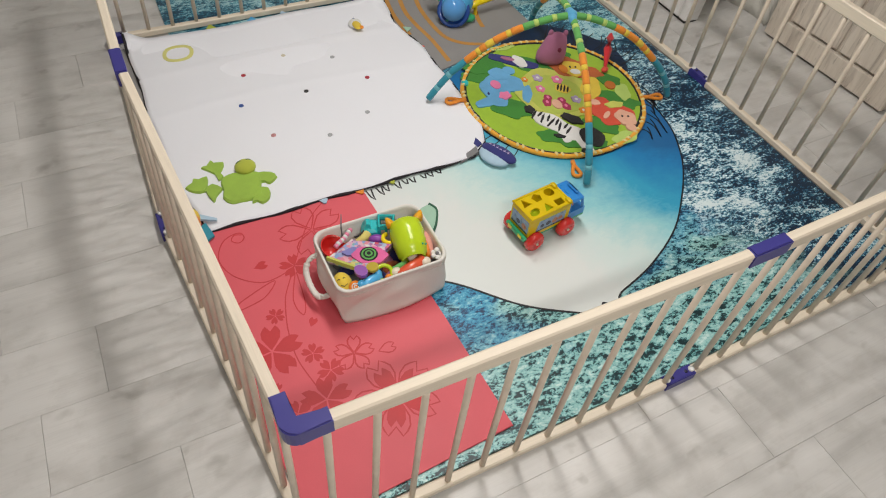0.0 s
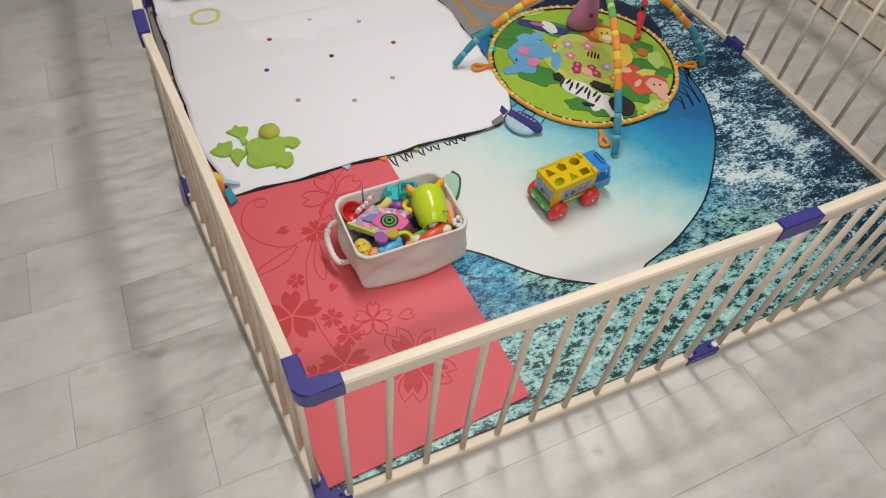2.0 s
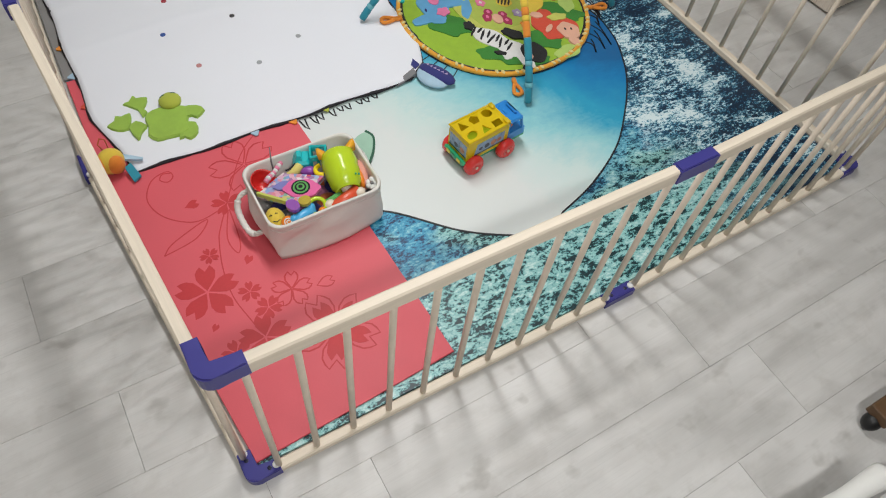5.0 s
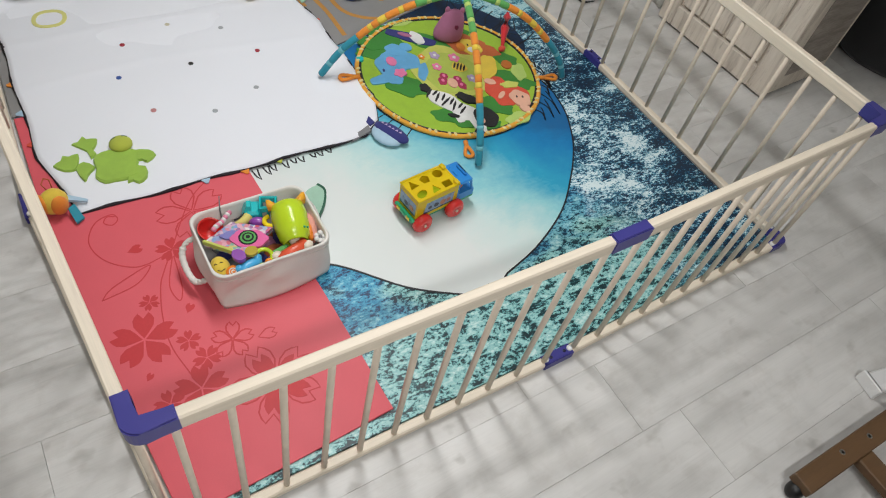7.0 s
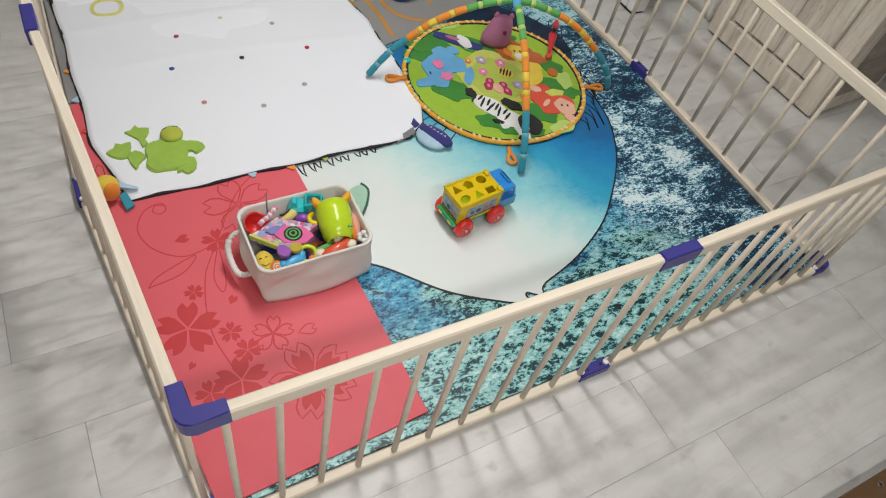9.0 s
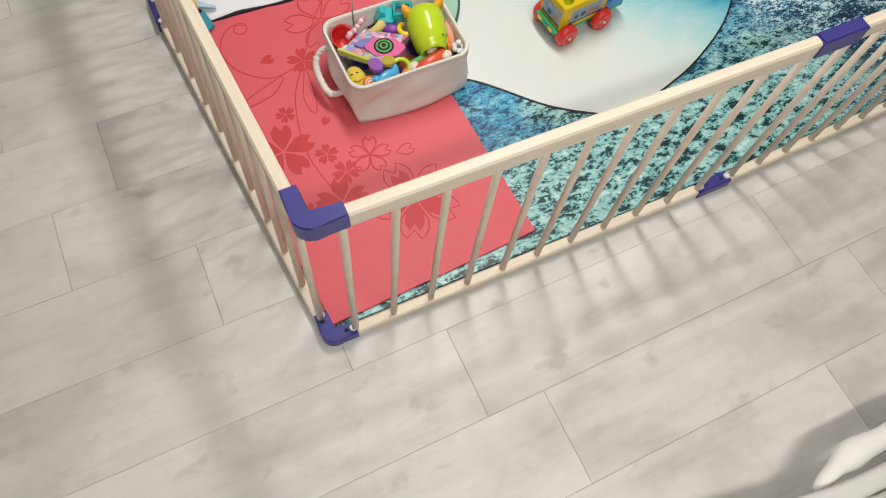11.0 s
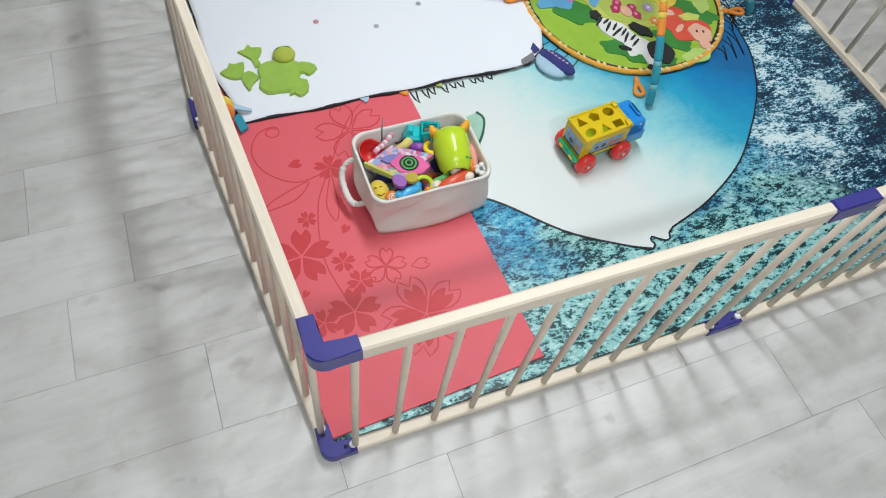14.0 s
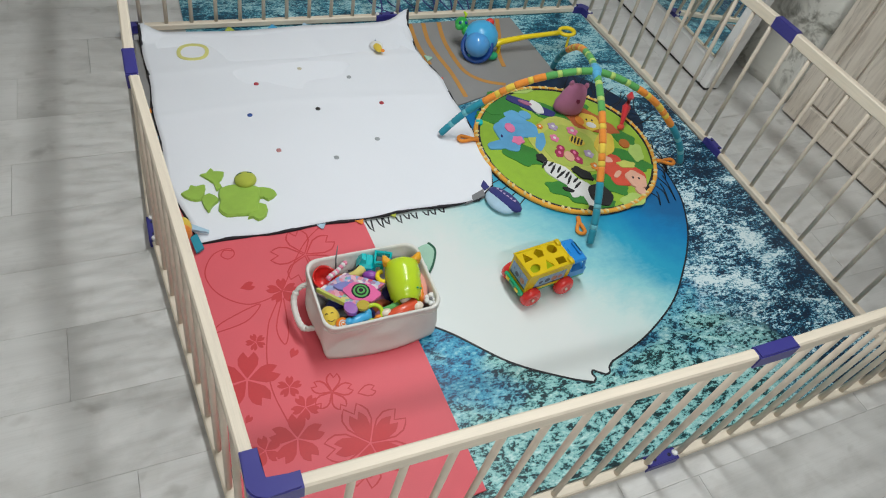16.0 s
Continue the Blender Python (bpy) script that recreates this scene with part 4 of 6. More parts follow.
# ---- baby gym ----
gym = thing("baby_gym", "round jungle play mat with two striped crossing arches", "baby gym", (1.478, 1.250, 0.0))
GZ = 0.0225
E1, E2 = Vector((0.92, -0.39, 0)), Vector((-0.25, -0.97, 0))


def gp(p, q):
    """From the mat's own axes, p across and q towards the near foot, to the gym's plan."""
    v = E1 * p + E2 * q
    return (v.x, v.y)


bm = bmesh.new()
rings = []
for r, z in ((0.362, 0.0092), (0.372, 0.013), (0.368, GZ - 0.003), (0.350, GZ)):
    rings.append([(r * (1 + 0.008 * math.sin(5 * a)) * math.cos(a), r * (1 + 0.008 * math.sin(5 * a)) * math.sin(a), z) for a in [2 * math.pi * k / 72 for k in range(72)]])
loft(bm, rings)
part("mat", bm, F_GREEN, gym, "lime green padded mat")
bm = bmesh.new()
tube(bm, [(0.372 * (1 + 0.008 * math.sin(5 * a)) * math.cos(a), 0.372 * (1 + 0.008 * math.sin(5 * a)) * math.sin(a), 0.019) for a in [2 * math.pi * k / 96 for k in range(96)]], [0.0092 + 0.0012 * (k % 2) for k in range(96)], 8, closed=True)
part("binding", bm, felt("amber", (0.84, 0.40, 0.04)), gym, "orange ruffled binding", True)
bm = bmesh.new()
ball(bm, (0, 0, 0), (0.0105, 0.0062, 0.0060), 8, 5, 0, Matrix.Rotation(0.5, 3, "Z"))
BEAD = mesh_of("binding_stripe", bm, felt("pale_gold", (0.84, 0.70, 0.30)), True)
for k in range(62):
    a = 2 * math.pi * (k + 0.2 * math.sin(k * 3.1)) / 62
    stripe = new("binding_stripe", BEAD)
    stripe.parent = gym
    stripe.location, stripe.rotation_euler = (0.371 * math.cos(a), 0.371 * math.sin(a), 0.0270), (0, 0, a)
# Black ring round the mat, low down below the orange binding.
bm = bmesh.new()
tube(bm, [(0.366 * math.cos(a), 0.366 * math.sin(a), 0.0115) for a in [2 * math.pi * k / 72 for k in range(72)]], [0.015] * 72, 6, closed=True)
part("lower_ring", bm, F_BLACK, gym, "black ring below the binding", True)

def applique(name, shapes, mat, level, label=""):
    """Flat sewn cloth shapes on the mat: ellipses (p, q, rp, rq, turn, wobble)."""
    if name in ("leaf", "grass"):
        for i, shape in enumerate(shapes[1:]):
            applique(name, [shape], mat, level + 0.43 * (i + 1), label)
        shapes = shapes[:1]
    b = bmesh.new()
    for i, (p, q, rp, rq, turn, wob) in enumerate(shapes):
        ring = [gp(*e) for e in ellipse(p, q, rp, rq, turn, 26, wob, 5)]
        z = GZ + 0.0016 * level + 0.0002 * i
        slab(b, ring, GZ - 0.002, z)
    part(name, b, mat, gym, label)


applique("leaf", [(-0.22, -0.23, 0.070, 0.066, 0.4, 0.10), (-0.290, -0.10, 0.072, 0.036, 0.1, 0.12), (-0.20, -0.13, 0.05, 0.09, 0.5, 0.1), (-0.285, -0.165, 0.055, 0.040, 0.5, 0.12)], F_DGREEN, 1, "dark green leaf patch")
applique("leaf", [(-0.160, 0.095, 0.120, 0.046, 0.30, 0.14), (-0.085, 0.268, 0.060, 0.038, 0.1, 0.12), (-0.225, 0.110, 0.075, 0.040, 0.6, 0.12), (-0.03, 0.300, 0.045, 0.035, 0.3, 0.1)], F_DGREEN, 1.1, "dark green leaf patch")
applique("leaf", [(0.235, 0.030, 0.115, 0.050, 0.35, 0.14), (0.07, 0.315, 0.05, 0.022, -0.3, 0.1), (0.13, 0.20, 0.07, 0.045, 0.5, 0.1), (0.27, -0.10, 0.05, 0.04, 0.3, 0.1)], F_DGREEN, 1.2, "dark green leaf patch")
applique("leaf", [(-0.03, -0.20, 0.11, 0.050, 0.2, 0.12), (0.11, -0.29, 0.06, 0.03, 0.4, 0.1)], F_DGREEN, 1.3, "dark green leaf patch")
applique("grass", [(0.20, 0.27, 0.065, 0.030, -0.5, 0.08), (-0.13, -0.32, 0.06, 0.018, -0.3, 0.1), (0.30, -0.02, 0.03, 0.06, 0.2, 0.1)], F_LGREEN, 1.5, "pale green grass patch")
applique("pond", [(0.0, 0.0, 0.150, 0.172, 0.5, 0.055)], F_PALE, 2.8, "yellow-green pond patch")
applique("pond_inner", [(0.005, 0.01, 0.112, 0.132, 0.5, 0.04)], felt("moss", (0.46, 0.56, 0.09)), 3.4)
applique("elephant", [(-0.185, -0.065, 0.080, 0.062, 0.2, 0.05), (-0.235, -0.020, 0.062, 0.074, 0, 0.05), (-0.190, -0.125, 0.046, 0.040, 0.3, 0.06), (-0.290, 0.066, 0.056, 0.024, -0.45, 0.06), (-0.240, 0.060, 0.036, 0.034, 0, 0.06), (-0.112, 0.010, 0.020, 0.060, 0.3, 0.06), (-0.145, -0.150, 0.026, 0.026, 0, 0)], F_BLUE, 3, "sky blue elephant patch")
applique("ear", [(-0.228, -0.047, 0.021, 0.028, 0, 0)], F_PINK, 5, "pink ear")
applique("mouth", [(-0.208, 0.025, 0.022, 0.028, 0.8, 0.15)], F_PINK, 5, "pink mouth")
applique("eye", [(-0.272, 0.013, 0.004, 0.008, 0, 0)], F_NAVY, 5.2)
applique("zebra_body", [(-0.068, 0.184, 0.076, 0.046, 0.72, 0.05), (-0.008, 0.248, 0.052, 0.048, 0.5, 0.05), (0.022, 0.315, 0.024, 0.050, -0.3, 0.06), (-0.035, 0.275, 0.02, 0.035, 0.3, 0.05)], F_WHITE, 3, "white zebra patch")
for k in range(9):
    applique("zebra_stripe", [(-0.120 + 0.0135 * k + (0.008 if k % 2 else -0.003), 0.140 + 0.0120 * k - (0.012 if k % 2 else -0.002), 0.0046, (0.026 if k % 2 else 0.036) - abs(k - 4) * 0.002, 0.60 + 0.16 * math.sin(k * 1.9), 0.10)], F_BLACK, 4.2)
for k, shape in enumerate(((0.066, 0.274, 0.048, 0.056, 0.2, 0.04), (0.022, 0.166, 0.044, 0.024, 0.6, 0.12), (-0.132, 0.112, 0.020, 0.024, 0, 0.12), (-0.060, 0.272, 0.022, 0.010, 0.3, 0.1), (0.014, 0.358, 0.018, 0.014, 0.3, 0.1))):
    applique(("zebra_head", "zebra_mane", "zebra_tail", "zebra_hoof", "zebra_hoof")[k], [shape], F_BLACK, 5 + 0.1 * k, "black zebra patch")
applique("zebra_nose", [(0.044, 0.300, 0.010, 0.016, 0.3, 0)], F_FACE, 6)
applique("monkey_body", [(0.168, 0.095, 0.050, 0.078, 0.2, 0.06), (0.186, 0.168, 0.050, 0.032, -0.4, 0.06), (0.240, 0.132, 0.054, 0.060, 0, 0.05)], F_RED, 3, "red monkey patch")
for k, shape in enumerate(((0.244, 0.156, 0.042, 0.047, 0, 0.07), (0.244, 0.216, 0.020, 0.022, 0, 0.06), (0.150, 0.060, 0.024, 0.018, 0.2, 0.05), (0.172, 0.142, 0.028, 0.010, -0.9, 0.0))):
    applique(("monkey_face", "monkey_paw", "monkey_paw", "monkey_paw")[k], [shape], F_FACE, 5 + 0.1 * k, "peach monkey patch")
for p in (0.232, 0.256):
    applique("monkey_eye", [(p, 0.150, 0.0035, 0.006, 0, 0)], F_BLACK, 6.2)
applique("banana", [(0.228, 0.074, 0.040, 0.020, -0.2, 0.12)], F_PALE, 5, "yellow banana")
applique("lion_mane", [(0.125, -0.185, 0.088, 0.074, 0.4, 0.10), (0.205, -0.155, 0.058, 0.036, 0.5, 0.1)], F_BROWN, 3, "chestnut lion mane")
applique("lion_face", [(0.138, -0.168, 0.048, 0.054, 0, 0.06)], F_YELLOW, 5, "yellow lion face")
applique("lion_body", [(0.168, -0.035, 0.040, 0.085, 0.4, 0.06)], F_YELLOW, 5.1, "yellow lion body")
applique("lion_paw", [(0.095, -0.165, 0.018, 0.028, 0, 0)], F_ORANGE, 5.6)
applique("lion_muzzle", [(0.140, -0.145, 0.022, 0.018, 0, 0)], F_WHITE, 6)
for p in (0.128, 0.152):
    applique("lion_eye", [(p, -0.178, 0.0035, 0.006, 0, 0)], F_BLACK, 6.2)
applique("toucan", [(-0.120, -0.225, 0.095, 0.030, 0.35, 0.08), (-0.060, -0.198, 0.058, 0.028, 0.2, 0.08)], F_NAVY, 3.07, "dark toucan patch")
applique("toucan_belly", [(-0.082, -0.214, 0.027, 0.044, -0.3, 0.05)], F_WHITE, 5, "white toucan belly")
applique("toucan_wing", [(-0.128, -0.232, 0.030, 0.012, 0.35, 0)], F_MAUVE, 5.2)
applique("ladybird", [(0.262, -0.062, 0.022, 0.028, 0.4, 0)], felt("rust", (0.55, 0.16, 0.02)), 3, "rust ladybird")
for p, q, r, m in ((-0.037, -0.097, 0.022, F_LILAC), (0.043, -0.088, 0.024, F_PINK), (-0.047, -0.023, 0.020, F_PINK), (0.080, 0.044, 0.021, F_LILAC), (0.086, 0.114, 0.018, F_ORANGE), (-0.095, -0.085, 0.014, F_ORANGE)):
    applique("flower", [(p + r * 0.6 * math.cos(k * 1.2566), q + r * 0.7 * math.sin(k * 1.2566), r * 0.40, r * 0.46, 0, 0) for k in range(5)], m, 5)
    applique("flower_eye", [(p, q, r * 0.3, r * 0.34, 0, 0)], F_WHITE, 6)
applique("bee_body", [(0.048, -0.028, 0.032, 0.030, 0.4, 0.05)], F_YELLOW, 4.4, "yellow bee")
for k in range(4):
    applique("bee_stripe", [(0.030 + 0.012 * k, -0.036 + 0.005 * k, 0.0040, 0.027 - abs(k - 1.5) * 0.004, 0.4, 0)], F_BLACK, 5.2)
MAGENTA = felt("magenta", (0.42, 0.03, 0.10))
for k, shape in enumerate(((-0.046, 0.064, 0.018, 0.028, 0.3, 0.08), (0.024, 0.086, 0.018, 0.028, -0.3, 0.08), (-0.034, 0.034, 0.017, 0.018, 0, 0.05), (0.018, 0.050, 0.017, 0.018, 0, 0.05))):
    applique("butterfly_wing", [shape], MAGENTA, 4.6 + 0.1 * k, "magenta butterfly wing")
    applique("wing_spot", [(shape[0], shape[1], 0.006, 0.009, 0, 0)], F_PINK, 5.6)
applique("butterfly_face", [(-0.010, 0.078, 0.020, 0.028, 0, 0)], F_FACE, 6)
applique("bead", [(-0.352, -0.058, 0.014, 0.018, 0, 0)], P_TEAL, 5, "teal bead")

SLEEVE = [F_TEAL, F_LTEAL, F_TEAL, F_LTEAL, F_TEAL, F_ORANGE, F_YELLOW, F_ORANGE, F_YELLOW, F_ORANGE, F_YELLOW, F_ORANGE, F_MID, F_LGREEN, F_MID, F_LGREEN, F_MID]
SHARE = [3.3, 1, 3.4, 1, 4.6, 3.2, 1.2, 1.6, 2.1, 3.2, 1.2, 2.9, 2.6, 1.1, 3.2, 1.1, 3.6]
APEX = 0.378
total = sum(SHARE)


def arch_half(foot, z_foot):
    """One leg of an arch from its foot to the crossing, sewn from coloured sleeves."""
    v = Vector((foot[0], foot[1], 0))
    shape = [(0.0, z_foot), (0.06, 0.090), (0.15, 0.152), (0.25, 0.202), (0.40, 0.268), (0.54, 0.312), (0.69, 0.344), (0.85, 0.368), (1.0, APEX)]
    curve = smooth_line([(v.length * u, z) for u, z in shape], 8)
    run = [0.0]
    for p, q in zip(curve, curve[1:]):
        run.append(run[-1] + (q - p).length)

    def at(s):
        want = s * run[-1]
        k = max(0, min(len(run) - 2, sum(1 for r in run if r <= want) - 1))
        p = curve[k].lerp(curve[k + 1], (want - run[k]) / (run[k + 1] - run[k]))
        return v * (1 - p.x / v.length) + Vector((0, 0, p.y))

    done = 0.0
    for share, m in zip(SHARE, SLEEVE):
        s0, s1 = done / total, (done + share) / total
        done += share
        n = max(3, int(share * 2) + 2)
        r = 0.0130
        pts = [at(s0 + (s1 - s0) * k / (n - 1)) for k in range(n)]
        rs = [r * (0.95 if k in (0, n - 1) else 1.04 + 0.03 * math.sin(k * 2.4 + done)) for k in range(n)]
        b = bmesh.new()
        tube(b, pts, rs, 10)
        part("arch_sleeve", b, m, gym, smooth=True)


for foot, z in (((-0.503, 0.138), 0.042), ((0.446, -0.190), 0.022), ((-0.172, -0.495), 0.022), ((0.201, 0.506), 0.022)):
    arch_half(foot, z)
bm = bmesh.new()
ball(bm, (0, 0, APEX + 0.001), (0.022, 0.022, 0.019))
for a in (1.19, 4.33):
    tube(bm, [(0, 0, APEX), (0.022 * math.cos(a), 0.022 * math.sin(a), APEX - 0.001), (0.044 * math.cos(a), 0.044 * math.sin(a), APEX - 0.008)], [0.0160, 0.0158, 0.0150], 10)
part("crossing_cap", bm, felt("sky", (0.10, 0.40, 0.66)), gym, "sky blue crossing cap", True)
for (x, y), turn, z in (((-0.412, 0.100), 2.85, 0.034), ((-0.168, -0.418), 4.35, 0.018), ((0.396, -0.172), -0.32, 0.018)):
    bm = bmesh.new()
    c, s = math.cos(turn), math.sin(turn)
    pts = [(x + c * u - s * w, y + s * u + c * w, z) for u, w in ((-0.026, 0.0), (-0.008, 0.010), (0.018, 0.016), (0.028, 0.003), (0.020, -0.012), (-0.006, -0.009))]
    tube(bm, [Vector(p) for p in smooth_line(pts, 4, True)], 0.0072, 7, closed=True)
    tube(bm, [(x - c * 0.052, y - s * 0.052, z), (x - c * 0.02, y - s * 0.02, z)], 0.009, 7)
    part("orange_link", bm, F_ORANGE, gym, "orange cloth loop", True)

hippo = thing("mauve_hippo_toy", "mauve plush hippo head propped on the gym mat", "soft toy", (1.580, 1.438, 0.030), -24)
bm = bmesh.new()
rows = []
for z, rx, ry, ox in ((0.0, 0.050, 0.026, -0.004), (0.014, 0.062, 0.034, -0.004), (0.040, 0.063, 0.036, -0.002), (0.070, 0.056, 0.033, 0.004), (0.100, 0.047, 0.028, 0.009), (0.122, 0.038, 0.020, 0.012), (0.132, 0.018, 0.009, 0.014)):
    rows.append([(ox + rx * math.cos(a), ry * math.sin(a) + 0.10 * z, z) for a in [2 * math.pi * k / 20 for k in range(20)]])
loft(bm, rows)
for u in (-0.018, 0.044):
    ball(bm, (u, 0.014, 0.130), (0.011, 0.007, 0.016), 8, 6)
part("body", bm, F_MAUVE, hippo, smooth=True)
bm = bmesh.new()
ball(bm, (0.022, -0.020, 0.070), (0.012, 0.006, 0.014), 10, 6)
part("patch", bm, felt("plum", (0.20, 0.02, 0.06)), hippo, "plum patch", True)

parrot = thing("red_hanging_toy", "slim red feather toy standing on the gym mat", "soft toy", (1.800, 1.345, 0.026), 20)
bm = bmesh.new()
tube(bm, [(-0.055, -0.04, 0.004), (-0.03, -0.022, 0.03), (0.0, 0, 0.075), (0.012, 0.01, 0.115), (0.016, 0.014, 0.135)], [0.005, 0.009, 0.020, 0.018, 0.004], 8)
part("feather", bm, felt("scarlet", (0.66, 0.03, 0.04)), parrot, smooth=True)
bm = bmesh.new()
ball(bm, (-0.050, -0.036, 0.012), (0.02, 0.014, 0.012), 10, 6)
part("foot", bm, F_RED, parrot, smooth=True)


# ---- push-along turtle ----
turtle = thing("push_turtle", "blue ball turtle push toy with a yellow handle", "push toy", (1.365, 1.915, 0.0145))
bm = bmesh.new()
ball(bm, (0, 0, 0.082), (0.078, 0.076, 0.074), 24, 14)
part("shell", bm, P_AQUA, turtle, "glossy blue shell", True)
bm = bmesh.new()
lathe(bm, [(0.062, 0.0), (0.073, 0.008), (0.074, 0.016), (0.064, 0.024), (0.055, 0.012)], (-0.028, -0.034, 0.060), 26, 0, Vector((-0.50, -0.72, 0.48)).to_track_quat("Z", "Y").to_matrix())
part("ball_ring", bm, P_NAVY, turtle, "dark blue ring", True)
bm = bmesh.new()
ball(bm, (-0.036, -0.046, 0.078), (0.056, 0.056, 0.056), 22, 12)
part("rolling_ball", bm, plastic("bright_blue", (0.10, 0.34, 0.72), 0.15), turtle, "bright blue rolling ball", True)
bm = bmesh.new()
ball(bm, (-0.075, 0.065, 0.116), (0.030, 0.030, 0.028))
ball(bm, (-0.058, 0.040, 0.095), (0.022, 0.024, 0.024))
ball(bm, (-0.092, 0.050, 0.110), (0.018, 0.016, 0.015))
part("head", bm, plastic("leaf_green", (0.05, 0.42, 0.08)), turtle, "green turtle head", True)
for u in (-0.092, -0.066):
    bm = bmesh.new()
    ball(bm, (u, 0.046 + (0.0 if u < -0.08 else -0.004), 0.132), 0.007, 8, 6)
    part("eye", bm, P_NAVY, turtle, smooth=True)
bm = bmesh.new()
tube(bm, [(-0.055, 0.078, 0.132), (-0.050, 0.086, 0.146), (-0.060, 0.092, 0.156)], [0.006, 0.008, 0.004], 8)
part("horn", bm, P_LIME, turtle, "yellow-green horn", True)
bm = bmesh.new()
ball(bm, (0.055, 0.045, 0.125), (0.020, 0.018, 0.018))
part("knob", bm, P_RED, turtle, "red knob", True)
for x, y in ((0.045, -0.050), (-0.05, -0.03), (0.04, 0.05)):
    bm = bmesh.new()
    ball(bm, (x, y, 0.018), (0.032, 0.026, 0.018), 12, 8)
    part("foot", bm, P_GREEN, turtle, "green foot", True)
bm = bmesh.new()
tube(bm, [Vector((*p, z)) for p, z in (((0.050, -0.020), 0.050), ((0.110, -0.012), 0.060), ((0.22, -0.012), 0.075), ((0.34, -0.018), 0.086), ((0.395, -0.020), 0.090))], [0.016, 0.014, 0.0115, 0.011, 0.012], 10)
part("handle", bm, P_YELLOW, turtle, "yellow handle", True)
bm = bmesh.new()
tube(bm, [Vector((0.437 + 0.038 * math.cos(a), -0.018 + 0.030 * math.sin(a), 0.092)) for a in [2 * math.pi * k / 20 for k in range(20)]], 0.0095, 8, closed=True)
part("grip_ring", bm, P_YELLOW, turtle, "yellow grip ring", True)
bm = bmesh.new()
tube(bm, [(0.10, -0.012, 0.058), (0.10, -0.010, 0.02), (0.10, -0.010, 0.0005)], 0.008, 8)
tube(bm, [(0.437, -0.045, 0.088), (0.437, -0.050, 0.03), (0.437, -0.050, -0.006)], 0.006, 8)
part("prop", bm, P_YELLOW, turtle)


# ---- toy basket ----
basket = thing("toy_basket", "ivory canvas basket with rope handles, full of toys", "basket", (0.0, 0.0, 0.0152))


def rounded_rect(x0, y0, x1, y1, r, z, n=6):
    out = []
    for cx, cy, a0 in ((x1 - r, y0 + r, -90), (x1 - r, y1 - r, 0), (x0 + r, y1 - r, 90), (x0 + r, y0 + r, 180)):
        for k in range(n + 1):
            a = math.radians(a0 + 90 * k / n)
            out.append(Vector((cx + r * math.cos(a), cy + r * math.sin(a), z)))
        nxt = {-90: (x1, y1 - r), 0: (x0 + r, y1), 90: (x0, y0 + r), 180: (x1 - r, y0)}[a0]
        last = out[-1].copy()
        for k in range(1, 14):
            out.append(last.lerp(Vector((*nxt, z)), k / 14))
    return out


RX0, RY0, RX1, RY1, RZ = 0.294, 0.552, 0.638, 0.802, 0.136
BX0, BY0, BX1, BY1 = 0.297, 0.548, 0.630, 0.775
bm = bmesh.new()
rings = []


def wall_ring(f, off, z):
    k = [a + (b - a) * f for a, b in zip((BX0, BY0, BX1, BY1), (RX0, RY0, RX1, RY1))]
    ring = rounded_rect(k[0] + off, k[1] + off, k[2] - off, k[3] - off, 0.007 + 0.033 * f, z)
    for p in ring:
        n = noise.noise(Vector((p.x * 11, p.y * 11, p.z * 12))) + 0.4 * noise.noise(Vector((p.x * 24, p.y * 24, p.z * 30)))
        d = (p - Vector((0.46, 0.66, p.z))).normalized()
        left, front = min(1, max(0, (0.40 - p.x) / 0.10)), min(1, max(0, (0.61 - p.y) / 0.06))
        low, mid = 1 - f, math.sin(math.pi * min(1, max(0, f)))
        across = (p.x - 0.46) / 0.17
        p.y -= front * 0.022 * low * max(0.0, 1 - across * across)
        p.x -= min(1, max(0, (0.36 - p.x) / 0.06)) * 0.020 * mid * (0.4 + 0.6 * f) * math.exp(-((p.y - 0.67) / 0.08) ** 2)
        fold = (p.x - 0.315) * 0.62 + 0.03 - p.z
        p.y += front * left * 0.014 * mid + front * 0.016 * math.exp(-(fold / 0.020) ** 2) * math.exp(-((p.x - 0.37) / 0.07) ** 2)
        p += d * (n * 0.010 * mid + 0.003 * mid * math.sin(p.x * 30))
    return ring


for i in range(11):
    rings.append(wall_ring(i / 10, 0.0 if i else 0.004, RZ * i / 10))
for off, z in ((-0.002, RZ + 0.004), (0.001, RZ + 0.008), (0.006, RZ + 0.007), (0.007, RZ - 0.004)):
    rings.append(wall_ring(1.0, off, z))
for i in range(6):
    rings.append(wall_ring(0.95 - 0.9 * i / 5, 0.008, RZ * (0.92 - 0.84 * i / 5)))
loft(bm, rings)
part("body", bm, CANVAS, basket, smooth=True)
bm = bmesh.new()
tube(bm, [p + Vector((0, 0, -0.014)) for p in wall_ring(1.0, -0.0012, RZ)], 0.0014, 5, closed=True)
part("rim_seam", bm, ROPE, basket, smooth=True)


